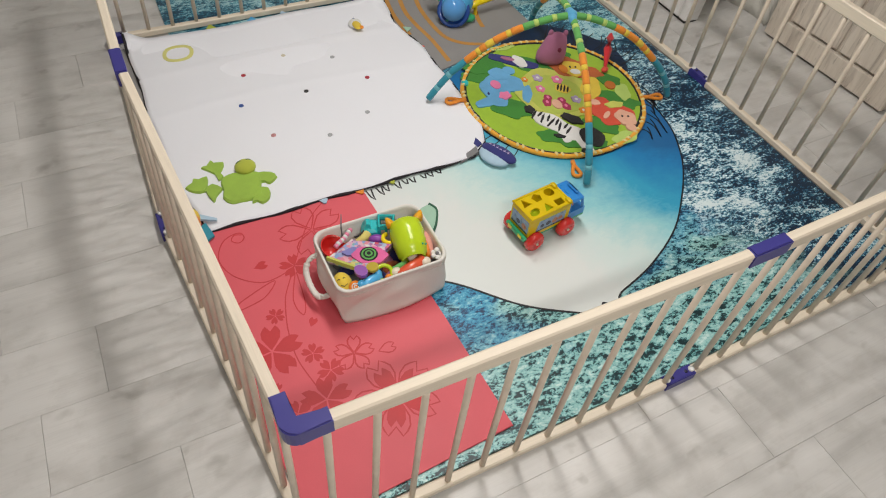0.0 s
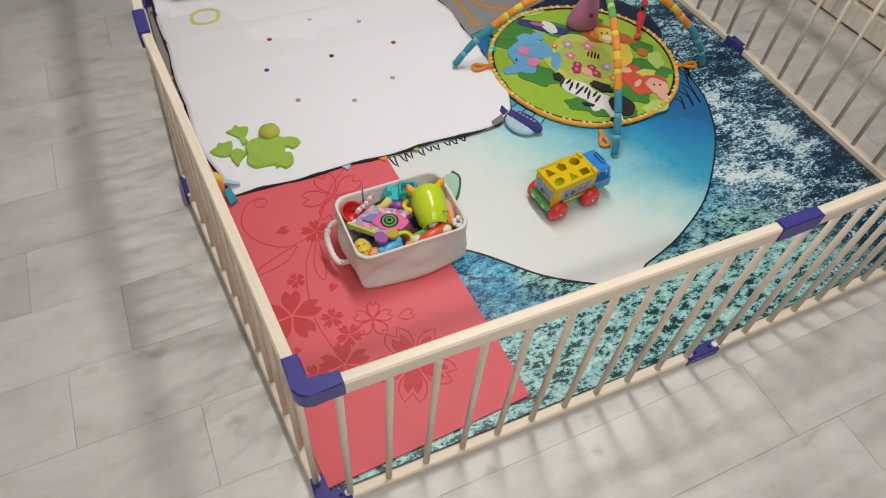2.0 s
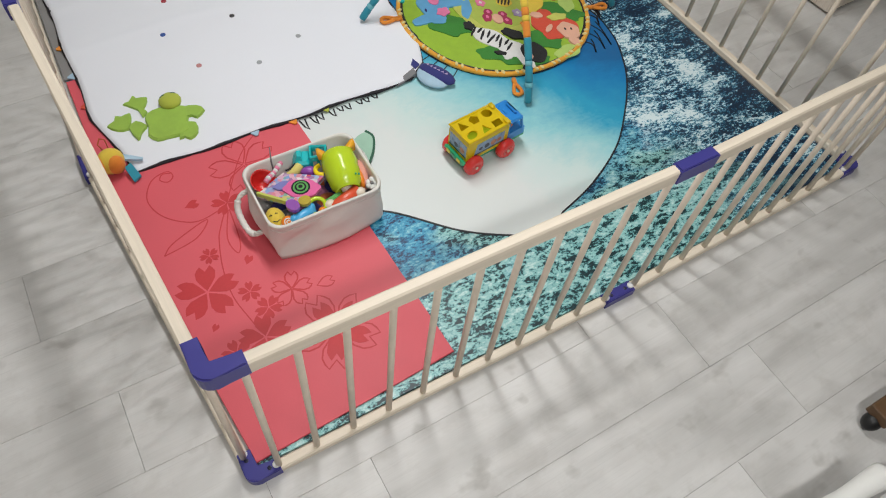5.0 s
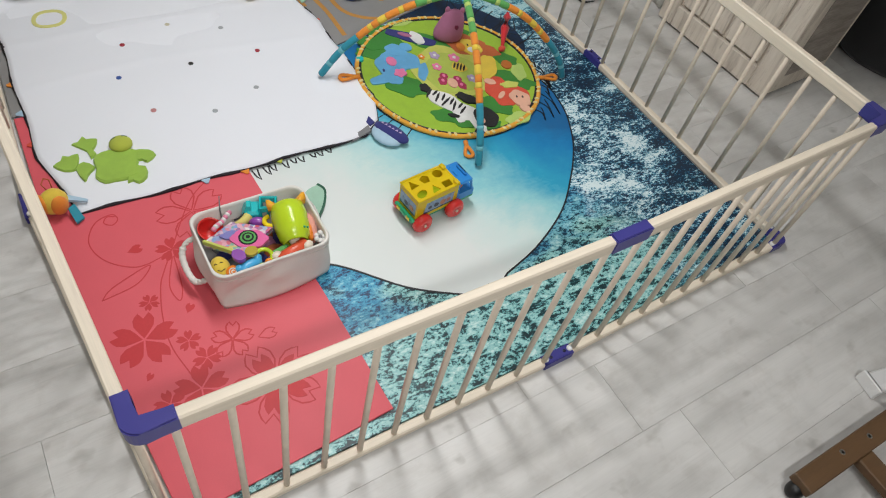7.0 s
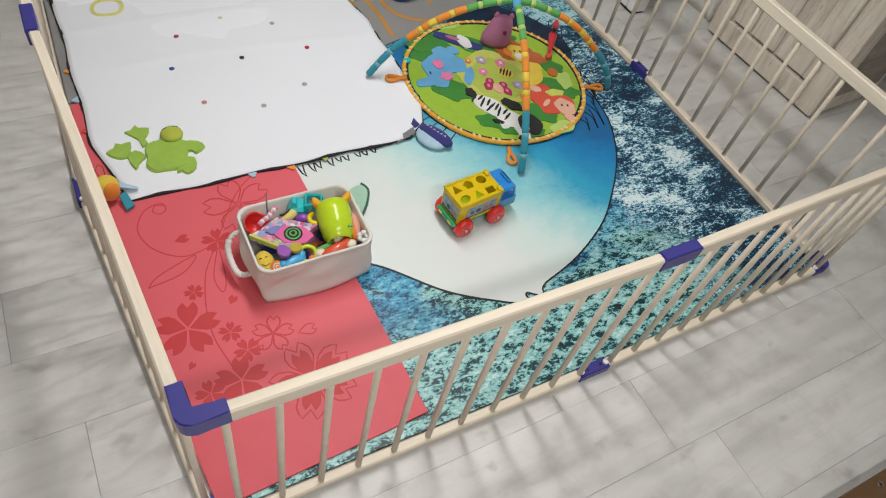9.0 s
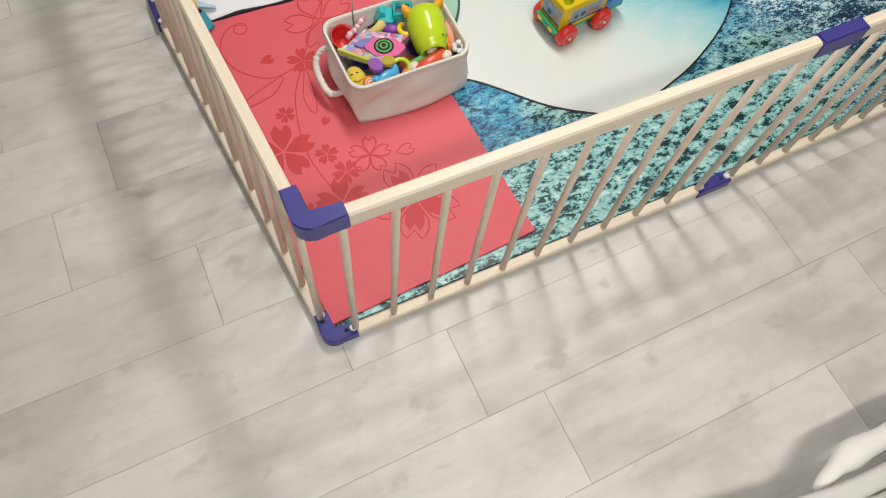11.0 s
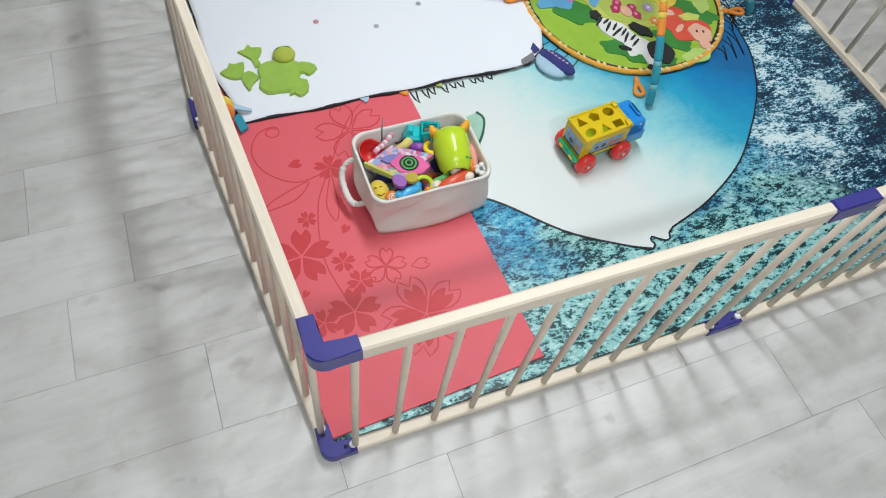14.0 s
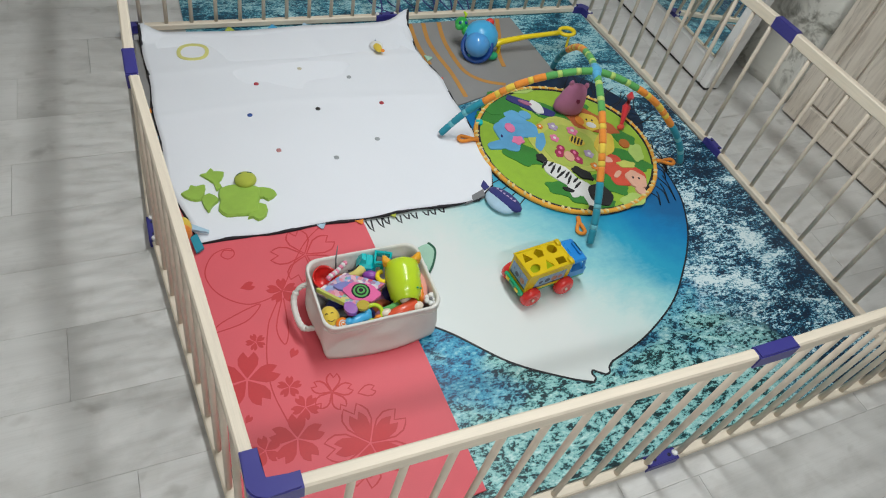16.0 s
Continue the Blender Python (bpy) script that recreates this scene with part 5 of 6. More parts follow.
def rope(side):
    x = RX0 if side < 0 else RX1
    pts = [Vector((x + side * 0.002, 0.742, 0.110)), Vector((x + side * 0.028, 0.740, 0.100)), Vector((x + side * 0.046, 0.724, 0.076)), Vector((x + side * 0.048, 0.685, 0.052)), Vector((x + side * 0.040, 0.642, 0.048)), Vector((x + side * 0.016, 0.622, 0.064)), Vector((x + side * 0.002, 0.618, 0.082))]
    if side > 0:
        pts = [Vector((x + (p.x - x) * 0.4, p.y, p.z)) for p in pts]
    line = smooth_line(pts, 10)
    b = bmesh.new()
    for strand in range(3):
        tw = []
        for k, p in enumerate(line):
            a = k * 0.55 + strand * 2.094
            tw.append(p + 0.0042 * Vector((math.cos(a) * 0.7, math.sin(a) * 0.5, math.sin(a + 0.8))))
        tube(b, tw, 0.0048, 6)
    handle = part("rope_handle", b, ROPE, basket, "twisted white rope handle", True)
    b = bmesh.new()
    tube(b, line[14:44], [0.0095 + 0.0006 * math.sin(k * 1.7) for k in range(len(line[14:44]))], 8)
    part("handle_sleeve", b, CANVAS, handle, "smooth canvas sleeve on the rope", True)


rope(-1)
rope(1)
Z0 = 0.0152


def toy(name, label, at, turn=0.0):
    return thing(name, label, "toy", (at[0], at[1], at[2] - 0.018), turn)


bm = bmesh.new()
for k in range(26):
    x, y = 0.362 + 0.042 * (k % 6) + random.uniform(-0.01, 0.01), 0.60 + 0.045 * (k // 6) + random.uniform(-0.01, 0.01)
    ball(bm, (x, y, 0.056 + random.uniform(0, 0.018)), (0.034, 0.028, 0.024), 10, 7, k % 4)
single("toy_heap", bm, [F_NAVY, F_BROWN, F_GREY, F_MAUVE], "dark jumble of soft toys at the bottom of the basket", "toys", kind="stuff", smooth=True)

cup = toy("red_cup", "glossy red plastic cup lying open", (0.340, 0.745, 0.150))
bm = bmesh.new()
lathe(bm, [(0.001, -0.040), (0.022, -0.040), (0.034, 0.0), (0.037, 0.014), (0.035, 0.016), (0.032, 0.0), (0.020, -0.034), (0.001, -0.034)], (0, 0, 0), 24, 0, Vector((0.15, -0.35, 0.9)).to_track_quat("Z", "Y").to_matrix())
part("cup", bm, P_RED, cup, smooth=True)

mug = toy("lime_cup", "lime green cup lying on its side with amber ears", (0.556, 0.668, 0.172), -6)
tilt = Vector((-0.06, -0.92, -0.22)).to_track_quat("Z", "Y").to_matrix()
bm = bmesh.new()
lathe(bm, [(0.001, -0.062), (0.036, -0.060), (0.049, -0.050), (0.053, -0.014), (0.050, 0.0), (0.051, 0.014), (0.044, 0.054), (0.037, 0.060), (0.037, 0.069), (0.032, 0.069), (0.031, 0.054), (0.001, 0.052)], (0, 0, 0), 30, 0, tilt)
part("cup", bm, P_LIME, mug, smooth=True)
for x in (-0.044, 0.048):
    bm = bmesh.new()
    loft(bm, [[(x * 0.8 - 0.018, 0.040, 0.020), (x * 0.8 + 0.018, 0.040, 0.020), (x * 0.8 + 0.018, 0.058, 0.020), (x * 0.8 - 0.018, 0.058, 0.020)], [(x * 1.02 - 0.012, 0.048, 0.036), (x * 1.02 + 0.012, 0.048, 0.036), (x * 1.02 + 0.010, 0.060, 0.036), (x * 1.02 - 0.010, 0.060, 0.036)], [(x * 1.15 - 0.004, 0.056, 0.048), (x * 1.15 + 0.004, 0.056, 0.048), (x * 1.15 + 0.004, 0.062, 0.048), (x * 1.15 - 0.004, 0.062, 0.048)]])
    part("ear", bm, plastic("amber_ear", (0.88, 0.42, 0.02)), mug, "amber ear", True)
bm = bmesh.new()
tube(bm, [Vector((-0.052 - 0.018 * math.sin(a), 0.030 - 0.022 * math.cos(a), -0.012 + 0.004 * math.cos(a))) for a in [math.pi * k / 10 for k in range(11)]], 0.0075, 8)
part("handle", bm, P_YELLOW, mug, "yellow handle", True)
for x, z in ((-0.016, -0.004), (0.006, -0.010), (0.026, 0.010), (0.034, 0.020)):
    bm = bmesh.new()
    ball(bm, (x, -0.048 - z * 0.4, 0.030), 0.0035, 8, 5)
    part("dot", bm, P_GREEN, mug, smooth=True)

lorry = toy("teal_truck", "teal plastic toy truck tipped on its side", (0.490, 0.765, 0.150), -20)
bm = bmesh.new()
box(bm, -0.040, -0.028, -0.03, 0.010, 0.026, 0.020, 0.008)
loft(bm, [[(-0.045, -0.022, 0.0), (-0.012, -0.028, 0.0), (-0.012, 0.02, 0.0), (-0.045, 0.02, 0.0)], [(-0.030, -0.012, 0.034), (-0.018, -0.014, 0.034), (-0.018, 0.010, 0.034), (-0.030, 0.010, 0.034)]])
part("body", bm, P_TEAL, lorry)
bm = bmesh.new()
for z in (0.016, 0.030):
    tube(bm, [(0.008, -0.018, z), (0.052, -0.014, z), (0.055, 0.022, z), (0.010, 0.024, z)], 0.0055, 6, closed=True)
for x, y in ((0.010, -0.018), (0.052, -0.014), (0.055, 0.022), (0.012, 0.024), (0.031, -0.016)):
    tube(bm, [(x, y, -0.01), (x, y, 0.032)], 0.005, 6)
part("cab_frame", bm, P_TEAL, lorry)
bm = bmesh.new()
ball(bm, (0.0, -0.044, -0.004), (0.026, 0.016, 0.020), 12, 8)
part("wheel", bm, P_PURPLE, lorry, "violet wheel", True)

book = toy("cloth_book", "pink printed cloth book with a green spiral", (0.404, 0.672, 0.162), 0)
BOOK_PRINT, _nt, _b, _co = fresh("printed_book_cloth")
_v = node(_nt, "ShaderNodeTexVoronoi", Scale=85.0)
_nt.links.new(_co, _v.inputs["Vector"])
_s = _nt.nodes.new("ShaderNodeSeparateColor")
_nt.links.new(_v.outputs["Color"], _s.inputs[0])
_nt.links.new(ramp_node(_nt, _s.outputs[0], [(0.0, (0.62, 0.06, 0.10)), (0.22, (0.75, 0.42, 0.50)), (0.40, (0.20, 0.35, 0.62)), (0.55, (0.75, 0.72, 0.68)), (0.70, (0.45, 0.10, 0.35)), (0.85, (0.15, 0.45, 0.38)), (1.0, (0.70, 0.55, 0.15))]), _b.inputs["Base Color"])
_b.inputs["Roughness"].default_value = 0.5
bm = bmesh.new()
quad = [(-0.098, 0.028), (0.000, 0.076), (0.098, 0.002), (-0.010, -0.066)]
loft(bm, [[(x, y, -0.012 - 0.15 * y) for x, y in quad], [(x, y, 0.006 - 0.15 * y) for x, y in quad]])
part("page_block", bm, [BOOK_PRINT], book, "speckled printed pages")
bm = bmesh.new()
slab(bm, ellipse(0.022, -0.016, 0.052, 0.032, -0.45, 26, 0.06, 6), 0.004, 0.0135)
part("pink_patch", bm, felt("deep_pink", (0.76, 0.14, 0.36)), book, "pink patch")
bm = bmesh.new()
slab(bm, ellipse(-0.015, 0.018, 0.034, 0.014, -0.2, 20, 0.1, 5), 0.004, 0.0110)
part("blue_patch", bm, felt("periwinkle", (0.22, 0.22, 0.52)), book, "periwinkle patch")
bm = bmesh.new()
slab(bm, [(-0.098, 0.027), (-0.092, 0.030), (-0.006, -0.060), (-0.012, -0.065)], -0.004, 0.0115)
part("spine", bm, F_PALE, book, "yellow-green spine")
bm = bmesh.new()
for k in range(5):
    r = 0.027 - k * 0.0052
    lathe(bm, [(max(0.0005, r - 0.0052), 0.010 + k * 0.0010), (r, 0.010 + k * 0.0010), (r, 0.0135 + k * 0.0010), (max(0.0005, r - 0.0052), 0.0138 + k * 0.0010)], (0.020, -0.012, 0), 22, k % 2)
part("spiral", bm, [F_BLACK, F_MID], book, "green and black spiral")
bm = bmesh.new()
slab(bm, ellipse(-0.026, -0.066, 0.017, 0.022, 0.4, 20), 0.010, 0.022)
part("petal_flap", bm, P_PURPLE, book, "violet flap")
bm = bmesh.new()
slab(bm, ellipse(0.010, -0.064, 0.018, 0.016, 0, 20), 0.010, 0.020)
part("petal_flap", bm, felt("mustard", (0.50, 0.38, 0.04)), book, "mustard flap")

rattle = toy("candy_striped_rattle", "pink and white striped rattle stick", (0.378, 0.745, 0.176), 35)
bm = bmesh.new()
for k in range(9):
    tube(bm, [(-0.042 + 0.009 * k, 0, 0.003 * math.sin(k)), (-0.033 + 0.009 * k, 0, 0.003 * math.sin(k + 1))], 0.0075, 8, k % 2)
part("stick", bm, [P_PINK, F_WHITE], rattle, smooth=True)
crescent = toy("banana_teether", "yellow crescent teether with a dark edge", (0.436, 0.770, 0.150), 40)
bm = bmesh.new()
tube(bm, [Vector((0.040 * math.cos(a), 0.026 * math.sin(a), 0.002)) for a in [math.pi * (0.05 + 0.9 * k / 12) + math.pi for k in range(13)]], [0.004 + 0.011 * math.sin(math.pi * k / 12) for k in range(13)], 9)
part("body", bm, felt("butter", (0.72, 0.62, 0.18)), crescent, smooth=True)
bm = bmesh.new()
tube(bm, [Vector((0.034 * math.cos(a), 0.020 * math.sin(a) + 0.004, 0.012)) for a in [math.pi * (0.1 + 0.8 * k / 12) + math.pi for k in range(13)]], 0.003, 6)
part("edge", bm, F_BLACK, crescent, smooth=True)
chick = toy("yellow_chick_toy", "yellow plush chick with a stitched smile", (0.326, 0.622, 0.128))
bm = bmesh.new()
ball(bm, (0, 0, 0), (0.028, 0.038, 0.030))
part("head", bm, F_YELLOW, chick, smooth=True)
bm = bmesh.new()
tube(bm, [(-0.012, -0.020, 0.0225), (-0.003, -0.026, 0.0215), (0.008, -0.022, 0.0225)], 0.0013, 5)
for u in (-0.012, 0.004):
    tube(bm, [(u - 0.004, -0.004, 0.0275), (u, -0.001, 0.0295), (u + 0.004, -0.004, 0.0285)], 0.0013, 5)
part("stitching", bm, F_BLACK, chick, smooth=True)
bm = bmesh.new()
ball(bm, (0.012, -0.044, 0.006), (0.022, 0.014, 0.016), 10, 7)
part("collar", bm, F_WHITE, chick, "white collar", True)
bluebit = toy("blue_bone_rattle", "sky blue rattle with rounded ends", (0.398, 0.578, 0.150), 15)
bm = bmesh.new()
tube(bm, [(-0.036, 0, 0), (-0.012, 0.004, 0.004), (0.012, 0.004, 0.004), (0.034, 0, 0)], [0.014, 0.015, 0.015, 0.013], 10)
ball(bm, (-0.028, 0.010, 0.006), (0.013, 0.012, 0.012), 10, 7)
ball(bm, (0.030, 0.010, 0.006), (0.014, 0.013, 0.013), 10, 7)
part("body", bm, P_AQUA, bluebit, smooth=True)
hoop = toy("green_ring_rattle", "lime green ring rattle", (0.442, 0.590, 0.158))
bm = bmesh.new()
tube(bm, [Vector((0.024 * math.cos(a), 0.020 * math.sin(a), 0.010 * math.sin(a))) for a in [2 * math.pi * k / 22 for k in range(22)]], 0.0062, 8, closed=True)
part("ring", bm, P_LIME, hoop, smooth=True)
bm = bmesh.new()
ball(bm, (0.008, -0.016, -0.010), (0.012, 0.010, 0.016), 10, 7)
part("bead", bm, P_ORANGE, hoop, "orange bead", True)
disc = toy("orange_swirl_disc", "orange disc with a pale swirl", (0.350, 0.580, 0.150), 0)
bm = bmesh.new()
lathe(bm, [(0.001, -0.006), (0.018, -0.006), (0.020, 0.0), (0.018, 0.006), (0.001, 0.007)], (0, 0, 0), 20, 0, Vector((0, -0.4, 0.9)).to_track_quat("Z", "Y").to_matrix())
part("disc", bm, P_ORANGE, disc, smooth=True)
bm = bmesh.new()
tube(bm, [Vector((r * math.cos(a), r * math.sin(a) * 0.92 - 0.003, 0.0075 + 0.40 * r * math.sin(a))) for a, r in [(k * 0.5, 0.002 + 0.0005 * k) for k in range(26)]], 0.0016, 5)
part("swirl", bm, F_WHITE, disc, smooth=True)
pipe = toy("red_wooden_roller", "orange-red roller with cream ball ends", (0.525, 0.580, 0.150), 12)
bm = bmesh.new()
tube(bm, [(-0.046, 0, -0.004), (-0.044, 0, -0.003), (0.044, 0, 0.006), (0.048, 0, 0.006)], [0.012, 0.017, 0.020, 0.014], 14)
part("roller", bm, plastic("vermilion", (0.72, 0.10, 0.04)), pipe, smooth=True)
for x, y, z in ((0.024, 0.026, 0.010), (0.044, -0.012, 0.012), (-0.046, 0.012, 0.004)):
    bm = bmesh.new()
    ball(bm, (x, y, z), (0.017, 0.014, 0.013), 12, 8)
    part("end_ball", bm, P_CREAM, pipe, "cream ball", True)
bm = bmesh.new()
box(bm, -0.055, 0.014, -0.012, 0.002, 0.034, 0.008, 0.005)
part("block", bm, F_MID, pipe, "green block")
pinkbit = toy("pink_fish_teether", "pink and orange teether against the basket's wall", (0.612, 0.655, 0.132), 80)
bm = bmesh.new()
ball(bm, (0, 0, 0), (0.055, 0.018, 0.034), 14, 9)
part("body", bm, felt("salmon", (0.80, 0.36, 0.28)), pinkbit, smooth=True)
bm = bmesh.new()
ball(bm, (-0.02, 0.010, 0.012), (0.040, 0.012, 0.026), 12, 8)
part("side", bm, P_ORANGE, pinkbit, "orange side", True)
lace = toy("white_lace_flower", "crocheted white flower toy", (0.618, 0.596, 0.150))
bm = bmesh.new()
for k in range(6):
    ball(bm, (0.011 * math.cos(k * 1.05), 0.016 * math.sin(k * 1.05), 0.004 * math.sin(k * 2)), (0.009, 0.009, 0.008), 8, 6)
part("petals", bm, F_WHITE, lace, smooth=True)
bm = bmesh.new()
ball(bm, (0, 0, 0.006), (0.006, 0.006, 0.006), 8, 6)
part("eye", bm, F_GREY, lace, smooth=True)
straw = toy("grey_twig", "thin grey stick poking out of the basket", (0.385, 0.795, 0.150))
bm = bmesh.new()
tube(bm, [(0, -0.02, -0.04), (0.004, 0.0, 0.02), (0.010, 0.010, 0.065)], [0.002, 0.0026, 0.0012], 6)
part("stick", bm, F_GREY, straw, smooth=True)


# ---- beyond the fence ----
mirror = thing("standing_mirror", "large white framed mirror leaning back on the floor", "mirror", (2.383, 1.498, 0.0))
mirror.matrix_basis = pose(2.383, 1.498, 0.004, 0, 5, 0.3)
ML_, MH, MD = 1.15, 1.75, 0.085
bm = bmesh.new()
slab(bm, [(MD, y) for y in (0.0,)] + [(MD, ML_), (0.03, ML_), (0.03, 0.0)], 0.012, MH)
part("back_panel", bm, WHITE_PLASTIC, mirror)
for name, y0, y1, z0, z1 in (("frame_stile", 0.0, 0.048, 0.008, MH), ("frame_stile", ML_ - 0.048, ML_, 0.008, MH), ("frame_rail", 0.048, ML_ - 0.048, 0.008, 0.135), ("frame_rail", 0.048, ML_ - 0.048, MH - 0.06, MH)):
    bm = bmesh.new()
    box(bm, 0.0, y0, z0, 0.0295, y1, z1, 0.006)
    part(name, bm, WHITE_PLASTIC, mirror)
bm = bmesh.new()
box(bm, 0.018, 0.0485, 0.1355, 0.029, ML_ - 0.0485, MH - 0.0605)
part("glass", bm, mirror_mat, mirror, "clear mirror glass")
# Black strip that paints the shade in the gap under the mirror frame.
bm = bmesh.new()
box(bm, 0.006, 0.004, 0.0, MD, ML_ - 0.004, 0.0078)
part("shadow_gap_strip", bm, RUBBER, mirror, "black strip standing in for the shade under the frame")

cabinet = thing("whitewashed_cabinet", "weathered whitewashed wooden cabinet with a panelled door", "cabinet", (2.728, 0.632, 0.0), 2.5)
CW, CD, CH = 0.66, 0.44, 0.90
bm = bmesh.new()
box(bm, 0.022, 0.0, 0.014, CD, CW, CH - 0.03, 0.004)
part("body", bm, CABINET, cabinet)
bm = bmesh.new()
box(bm, -0.02, -0.02, CH - 0.029, CD + 0.01, CW + 0.002, CH, 0.006)
part("top", bm, CABINET, cabinet)
for name, y0, y1, z0, z1 in (("stile", 0.0, 0.085, 0.014, CH - 0.031), ("stile", CW - 0.085, CW, 0.014, CH - 0.031), ("rail", 0.0855, CW - 0.0855, 0.014, 0.115), ("rail", 0.0855, CW - 0.0855, CH - 0.12, CH - 0.031)):
    bm = bmesh.new()
    box(bm, 0.0, y0, z0, 0.0215, y1, z1, 0.004)
    part(name, bm, CABINET, cabinet)
for y0, y1 in ((0.10, 0.30), (0.31, 0.45), (0.46, CW - 0.10)):
    bm = bmesh.new()
    box(bm, 0.008, y0, 0.125, 0.0215, y1, CH - 0.13, 0.005)
    part("door_board", bm, CABINET, cabinet)
bm = bmesh.new()
box(bm, 0.03, 0.01, 0.0, CD - 0.01, CW - 0.01, 0.0138)
part("plinth", bm, RUBBER, cabinet, "dark recessed plinth")
bm = bmesh.new()
box(bm, 0.10, -0.003, 0.10, CD - 0.03, -0.0005, CH - 0.10, 0.001)
part("side_board", bm, material("dark_side_board", (0.40, 0.35, 0.30), 0.65, 0.35, 9, 0.4, 60, stretch=(0.5, 2, 3)), cabinet, "darker worn side board")

bundle = thing("wrapped_bundle", "tall crumpled grey-white plastic wrapped bundle", "bundle", (2.76, 1.345, 0.0))
bm = bmesh.new()
W2, H2 = 1.30, 1.15
rows = []
for j in range(25):
    z = H2 * j / 24
    ring = []
    for k in range(60):
        f = k / 60
        if f < 0.5:
            y, x = W2 * f * 2, 0.0
        else:
            y, x = W2 * (1 - (f - 0.5) * 2), 0.30
        n = noise.noise(Vector((y * 5, z * 5, x * 9))) * 0.035 + noise.noise(Vector((y * 14, z * 12, 3 + x * 9))) * 0.014
        ring.append((x + (n - 0.01 * z if x == 0 else -n), min(W2, max(0.0, y)), z))
    rows.append(ring)
loft(bm, rows)
part("wrap", bm, MARBLE, bundle, smooth=True)

bag = thing("black_bag", "black soft bag standing on the floor", "bag", (3.64, 0.64, 0.0))
bag.scale = (1.6, 1.35, 1.5)
bm = bmesh.new()
rows = []
for r, z in ((0.10, 0.0), (0.135, 0.03), (0.145, 0.15), (0.13, 0.30), (0.09, 0.40), (0.04, 0.44)):
    rows.append([(r * math.cos(a) * (1 + 0.05 * math.sin(3 * a + z * 9)), 1.5 * r * math.sin(a) * (1 + 0.05 * math.sin(5 * a)), z) for a in [2 * math.pi * k / 28 for k in range(28)]])
loft(bm, rows)
part("body", bm, F_BLACK, bag, smooth=True)
bm = bmesh.new()
tube(bm, [(0, -0.06, 0.42), (0, -0.05, 0.52), (0, 0.05, 0.52), (0, 0.06, 0.42)], 0.010, 8)
part("strap", bm, F_BLACK, bag, smooth=True)

stand = thing("rolling_stand", "brown wooden rolling stand base on black casters", "rolling stand", (1.452, -0.637, 0.0), -0.8)
bm = bmesh.new()
box(bm, 0.0, -0.033, 0.046, 0.72, 0.0295, 0.082, 0.003)
part("side_beam", bm, BROWN, stand)
bm = bmesh.new()
box(bm, 0.0, -0.68, 0.046, 0.72, -0.627, 0.082, 0.003)
part("side_beam", bm, BROWN, stand)
for x in (0.205, 0.58):
    bm = bmesh.new()
    box(bm, x, -0.6268, 0.048, x + 0.062, -0.0333, 0.080, 0.003)
    part("cross_beam", bm, BROWN, stand)
for x in (0.175, 0.292, 0.60):
    bm = bmesh.new()
    lathe(bm, [(0.0082, 0.082), (0.0082, 0.0833), (0.0045, 0.0836), (0.004, 0.0815), (0.0005, 0.0815)], (x, 0.006 if x < 0.25 else 0.0, 0), 14)
    part("bolt", bm, STEEL, stand, "steel bolt head")
for x, y in ((0.008, -0.004), (0.70, -0.004), (0.008, -0.65), (0.70, -0.65)):
    bm = bmesh.new()
    ball(bm, (x, y, 0.0285), (0.031, 0.024, 0.0285), 18, 12)
    tube(bm, [(x, y, 0.030), (x, y, 0.050)], [0.016, 0.009], 10)
    part("caster", bm, RUBBER, stand, "black rubber caster", True)

tray = thing("white_plastic_bracket", "small white plastic bracket lying by the stand", "bracket", (1.955, -0.535, 0.0), -12)
bm = bmesh.new()
box(bm, 0.0, -0.035, 0.0, 0.16, 0.035, 0.030, 0.006)
part("body", bm, WHITE_PLASTIC, tray)
bm = bmesh.new()
box(bm, -0.012, -0.040, 0.0, 0.0, 0.040, 0.052, 0.004)
part("end_plate", bm, WHITE_PLASTIC, tray)

seat = thing("baby_lounger", "white plastic baby lounger with a cream cushion", "baby lounger", (0.010, -0.024, 0.0))


def flat_bar(pts, w, h):
    """A moulded bar with rounded edges that follows a line."""
    b = bmesh.new()
    line = [Vector(p) for p in pts]
    rings = []
    for i, p in enumerate(line):
        d = (line[min(i + 1, len(line) - 1)] - line[max(i - 1, 0)]).normalized()
        side = d.cross(Vector((0, 0, 1))).normalized()
        up = side.cross(d)
        end = 0.86 if i in (0, len(line) - 1) else 1.0
        rings.append([p + side * (u * w * end) + up * (v * h * end) for u, v in ((-0.5, -0.3), (-0.5, 0.3), (-0.4, 0.45), (-0.25, 0.5), (0.25, 0.5), (0.4, 0.45), (0.5, 0.3), (0.5, -0.3), (0.4, -0.45), (0.25, -0.5), (-0.25, -0.5), (-0.4, -0.45))])
    loft(b, rings)
    return b


LOUNGER_RIM = material("matt_greyish_plastic", (0.66, 0.655, 0.64), 0.5, 0.05, 12, 0.1, 200)
LEG_GREY = material("grey_brown_leg", (0.30, 0.275, 0.245), 0.5, 0.1, 10)
LEG_DARK = material("dark_brown_underside", (0.055, 0.047, 0.038), 0.85, 0.2, 12, 0.3, 300)
rail = smooth_line([(0.550, -0.692, 0.172), (0.59, -0.702, 0.180), (0.70, -0.724, 0.185), (0.855, -0.746, 0.190), (1.10, -0.752, 0.194), (1.35, -0.765, 0.19), (1.60, -0.84, 0.18)], 5)
part("front_rail", flat_bar([rail[0] - (rail[1] - rail[0]).normalized() * 0.004] + rail, 0.038, 0.034), LOUNGER_RIM, seat, "greyish white plastic rim", True)
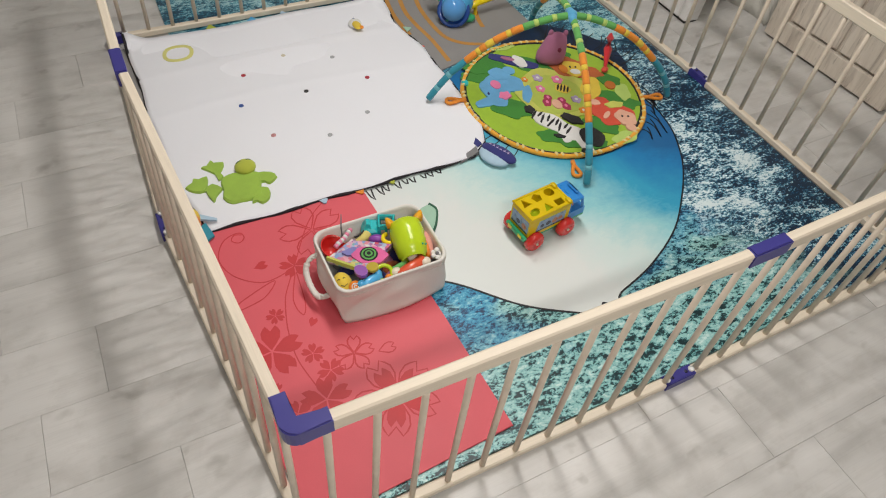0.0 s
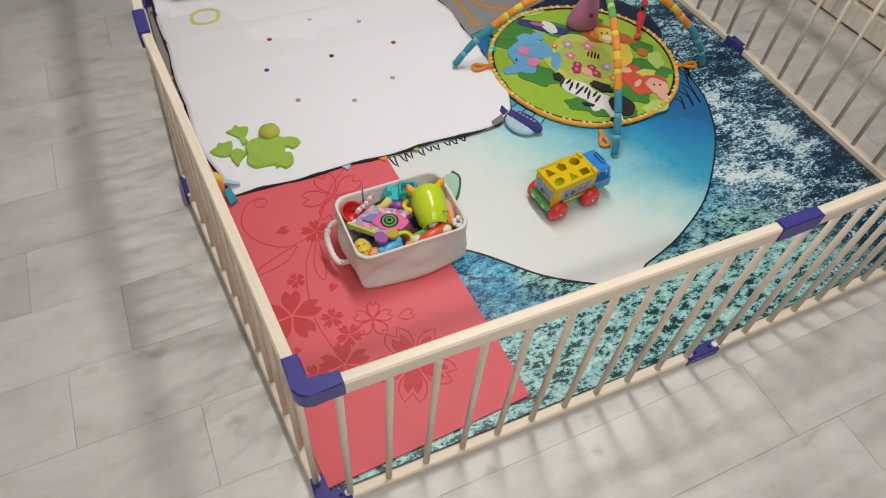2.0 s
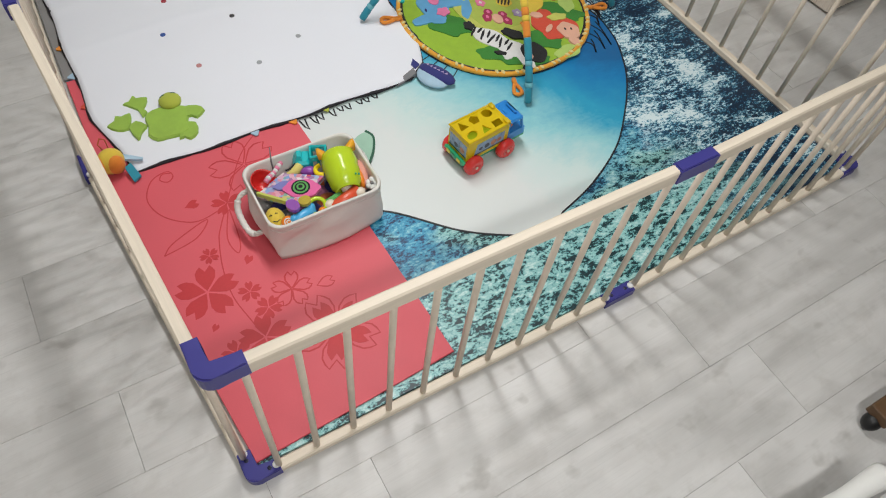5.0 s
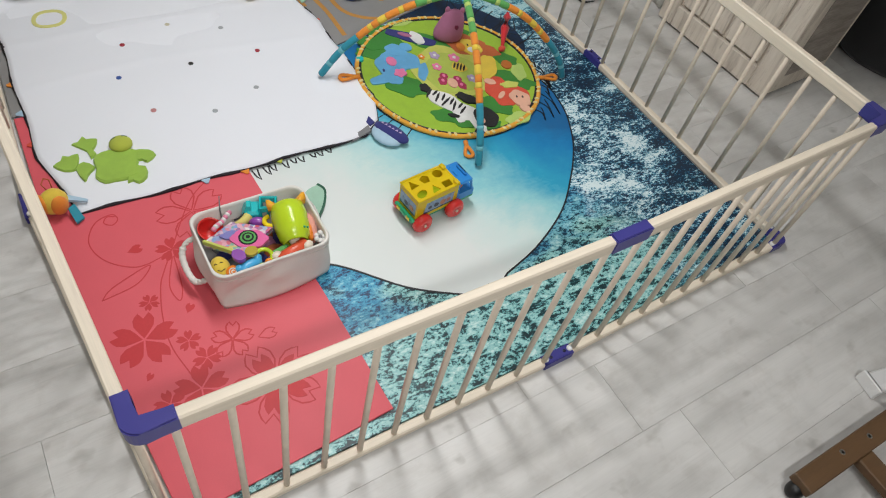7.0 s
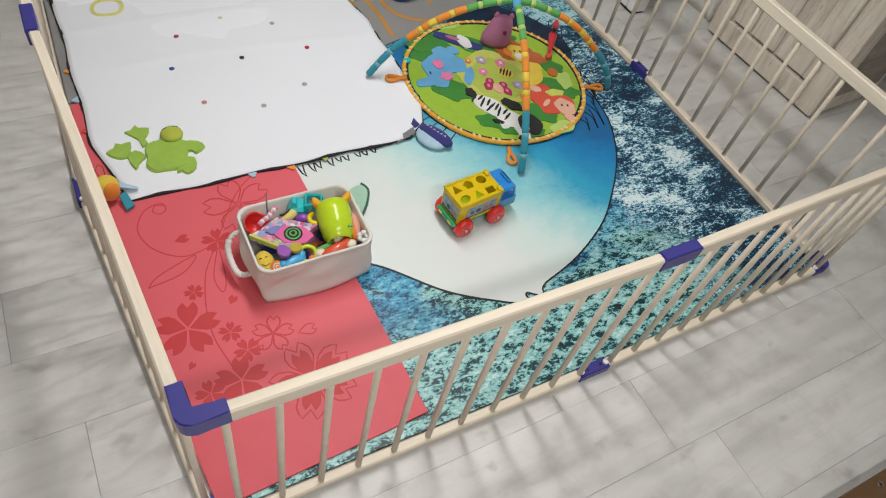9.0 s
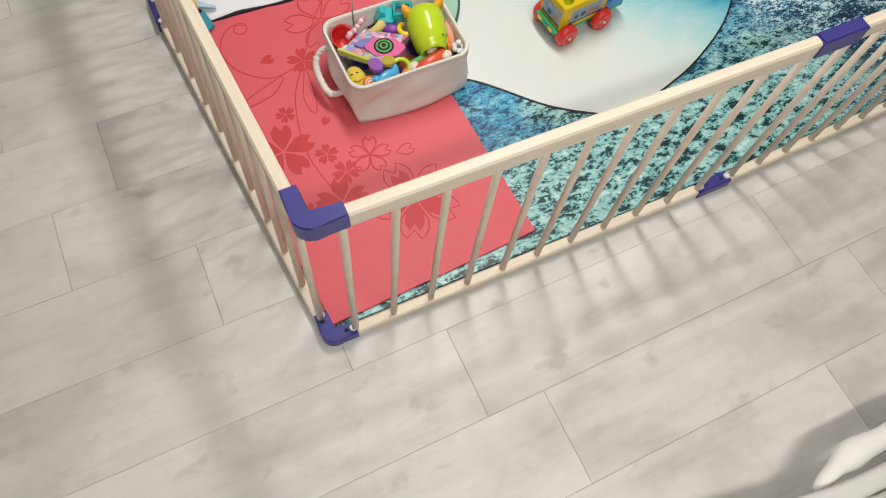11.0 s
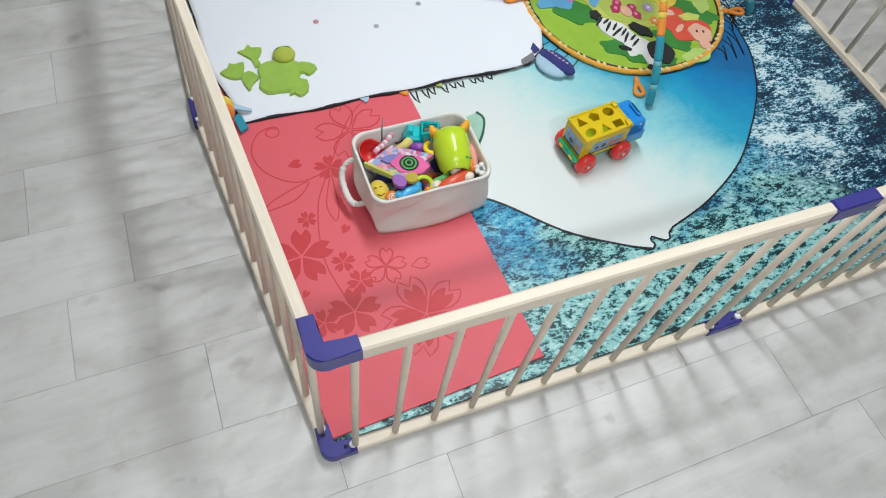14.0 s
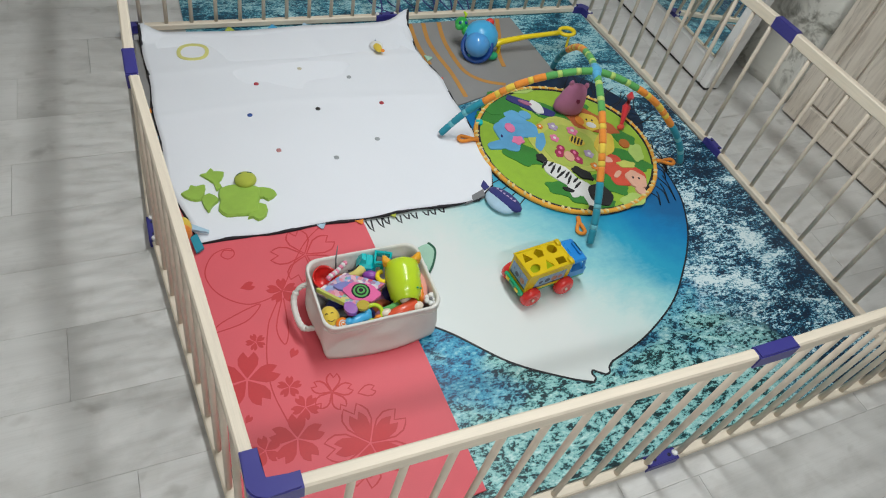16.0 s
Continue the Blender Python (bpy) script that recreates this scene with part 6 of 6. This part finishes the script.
part("front_leg", flat_bar([(0.560, -0.704, 0.160), (0.536, -0.722, 0.115), (0.488, -0.756, 0.022), (0.484, -0.759, 0.010)], 0.044, 0.018), LEG_GREY, seat, "grey flat leg")
part("base_bar", flat_bar([(0.474, -0.765, 0.026), (0.478, -0.766, 0.026), (0.60, -0.790, 0.026), (0.80, -0.83, 0.026), (1.40, -0.86, 0.026)], 0.030, 0.036), WHITE_PLASTIC, seat, "white base bar")
for x, y in ((1.45, -0.86), (0.62, -1.25), (1.45, -1.25)):
    bm = bmesh.new()
    tube(bm, [(x, y, 0.0), (x + 0.02, y + 0.01, 0.08), (x + 0.03, y, 0.17)], [0.014, 0.017, 0.017], 10)
    part("leg", bm, WHITE_PLASTIC, seat, smooth=True)
# Dark brown slab that fills the space below the cushion.
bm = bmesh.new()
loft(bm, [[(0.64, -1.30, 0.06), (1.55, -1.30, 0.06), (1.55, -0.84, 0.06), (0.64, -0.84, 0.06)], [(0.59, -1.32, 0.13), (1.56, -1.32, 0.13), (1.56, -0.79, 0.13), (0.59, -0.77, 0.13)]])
part("underside", bm, LEG_DARK, seat, "dark brown underside")
for k, (x, y, z) in enumerate(((0.585, -0.690, 0.1985), (0.640, -0.708, 0.2030), (0.665, -0.713, 0.2040))):
    bm = bmesh.new()
    ball(bm, (x, y, z), (0.0042, 0.0028, 0.0015), 8, 5)
    part("rivet", bm, LEG_GREY if k else WHITE_PLASTIC, seat, smooth=True)
bm = bmesh.new()
cloth = smooth_line([(0.775, -0.722, 0.150), (0.83, -0.702, 0.160), (0.90, -0.690, 0.164), (1.00, -0.694, 0.172), (1.12, -0.698, 0.168), (1.25, -0.706, 0.172)], 6)
tube(bm, cloth, [0.006 + 0.020 * min(1, k / 9) + 0.003 * math.sin(k * 0.7) for k in range(len(cloth))], 12)
part("cloth_edge", bm, CREAM, seat, "white cloth hanging over the rim", True)
bm = bmesh.new()
NX, NY = 40, 26
grid = []
for j in range(NY + 1):
    row = []
    for i in range(NX + 1):
        u, v = i / NX, j / NY
        x, y = 0.566 + 0.98 * u, -0.718 - 0.034 * min(1, u * 3) - 0.56 * v
        edge_fall = max(0.0, (1 - (2 * u - 1) ** 10) * (1 - (2 * v - 1) ** 10))
        crease = 0.007 * math.sin(v * 60 + 3 * math.sin(v * 17)) * math.exp(-u * 14)
        row.append(bm.verts.new((x + 0.012 * math.sin(v * 7), y + 0.004 * math.sin(u * 15), 0.105 + 0.128 * edge_fall ** 0.42 + crease + 0.012 * noise.noise(Vector((x * 9, y * 13, 2))))))
    grid.append(row)
for j in range(NY):
    for i in range(NX):
        bm.faces.new((grid[j][i], grid[j][i + 1], grid[j + 1][i + 1], grid[j + 1][i]))
part("cushion", bm, CREAM, seat, "cream padded cushion", True)
bm = bmesh.new()
slab(bm, [(p.x, p.y) for p in smooth_line([(0.80, -0.80), (0.86, -0.775), (0.93, -0.79), (0.97, -0.85), (0.92, -0.90), (0.85, -0.87)], 5, True)], 0.222, 0.238)
part("leaf_patch", bm, F_LGREEN, seat, "green leaf print")


# ---- floor ----
floor = tagged(new("floor"), "whitewashed grey laminate plank floor", "floor", kind="structure")
bm = bmesh.new()
box(bm, -2.55, -3.2, -0.05, 4.1, 4.1, -0.0095)
part("underlay", bm, SUBFLOOR, floor)
PW, PL = 0.231, 0.93
START = {0: 0.269, -1: 0.415, 1: 0.024, 2: -0.215, 4: -0.352, 5: -0.595, -2: 0.152, 7: -0.486, 8: -0.75, 3: -0.52, 6: -0.03, 9: -0.47}
bm = bmesh.new()
box(bm, 0.0005, 0.0004, -0.0095, PL - 0.0005, PW - 0.0004, 0.0)
PLANK = mesh_of("plank", bm, FLOOR)
rng = random.Random(11)
for k in range(-12, 19):
    first = START.get(k, rng.uniform(-0.9, 0))
    first -= math.ceil((first + 2.39) / PL) * PL
    while first < 3.94:
        near, far = max(first, -2.4) - first, min(first + PL, 3.95) - first
        data = PLANK
        if far - near < PL - 0.001:
            cut = bmesh.new()
            box(cut, near + 0.0005, 0.0004, -0.0095, far - 0.0005, PW - 0.0004, 0.0)
            data = mesh_of("plank", cut, FLOOR)
        plank = new("plank", data)
        plank.parent = floor
        plank.location = (first, -0.310 + PW * k, rng.uniform(-0.0004, 0.0))
        first += PL
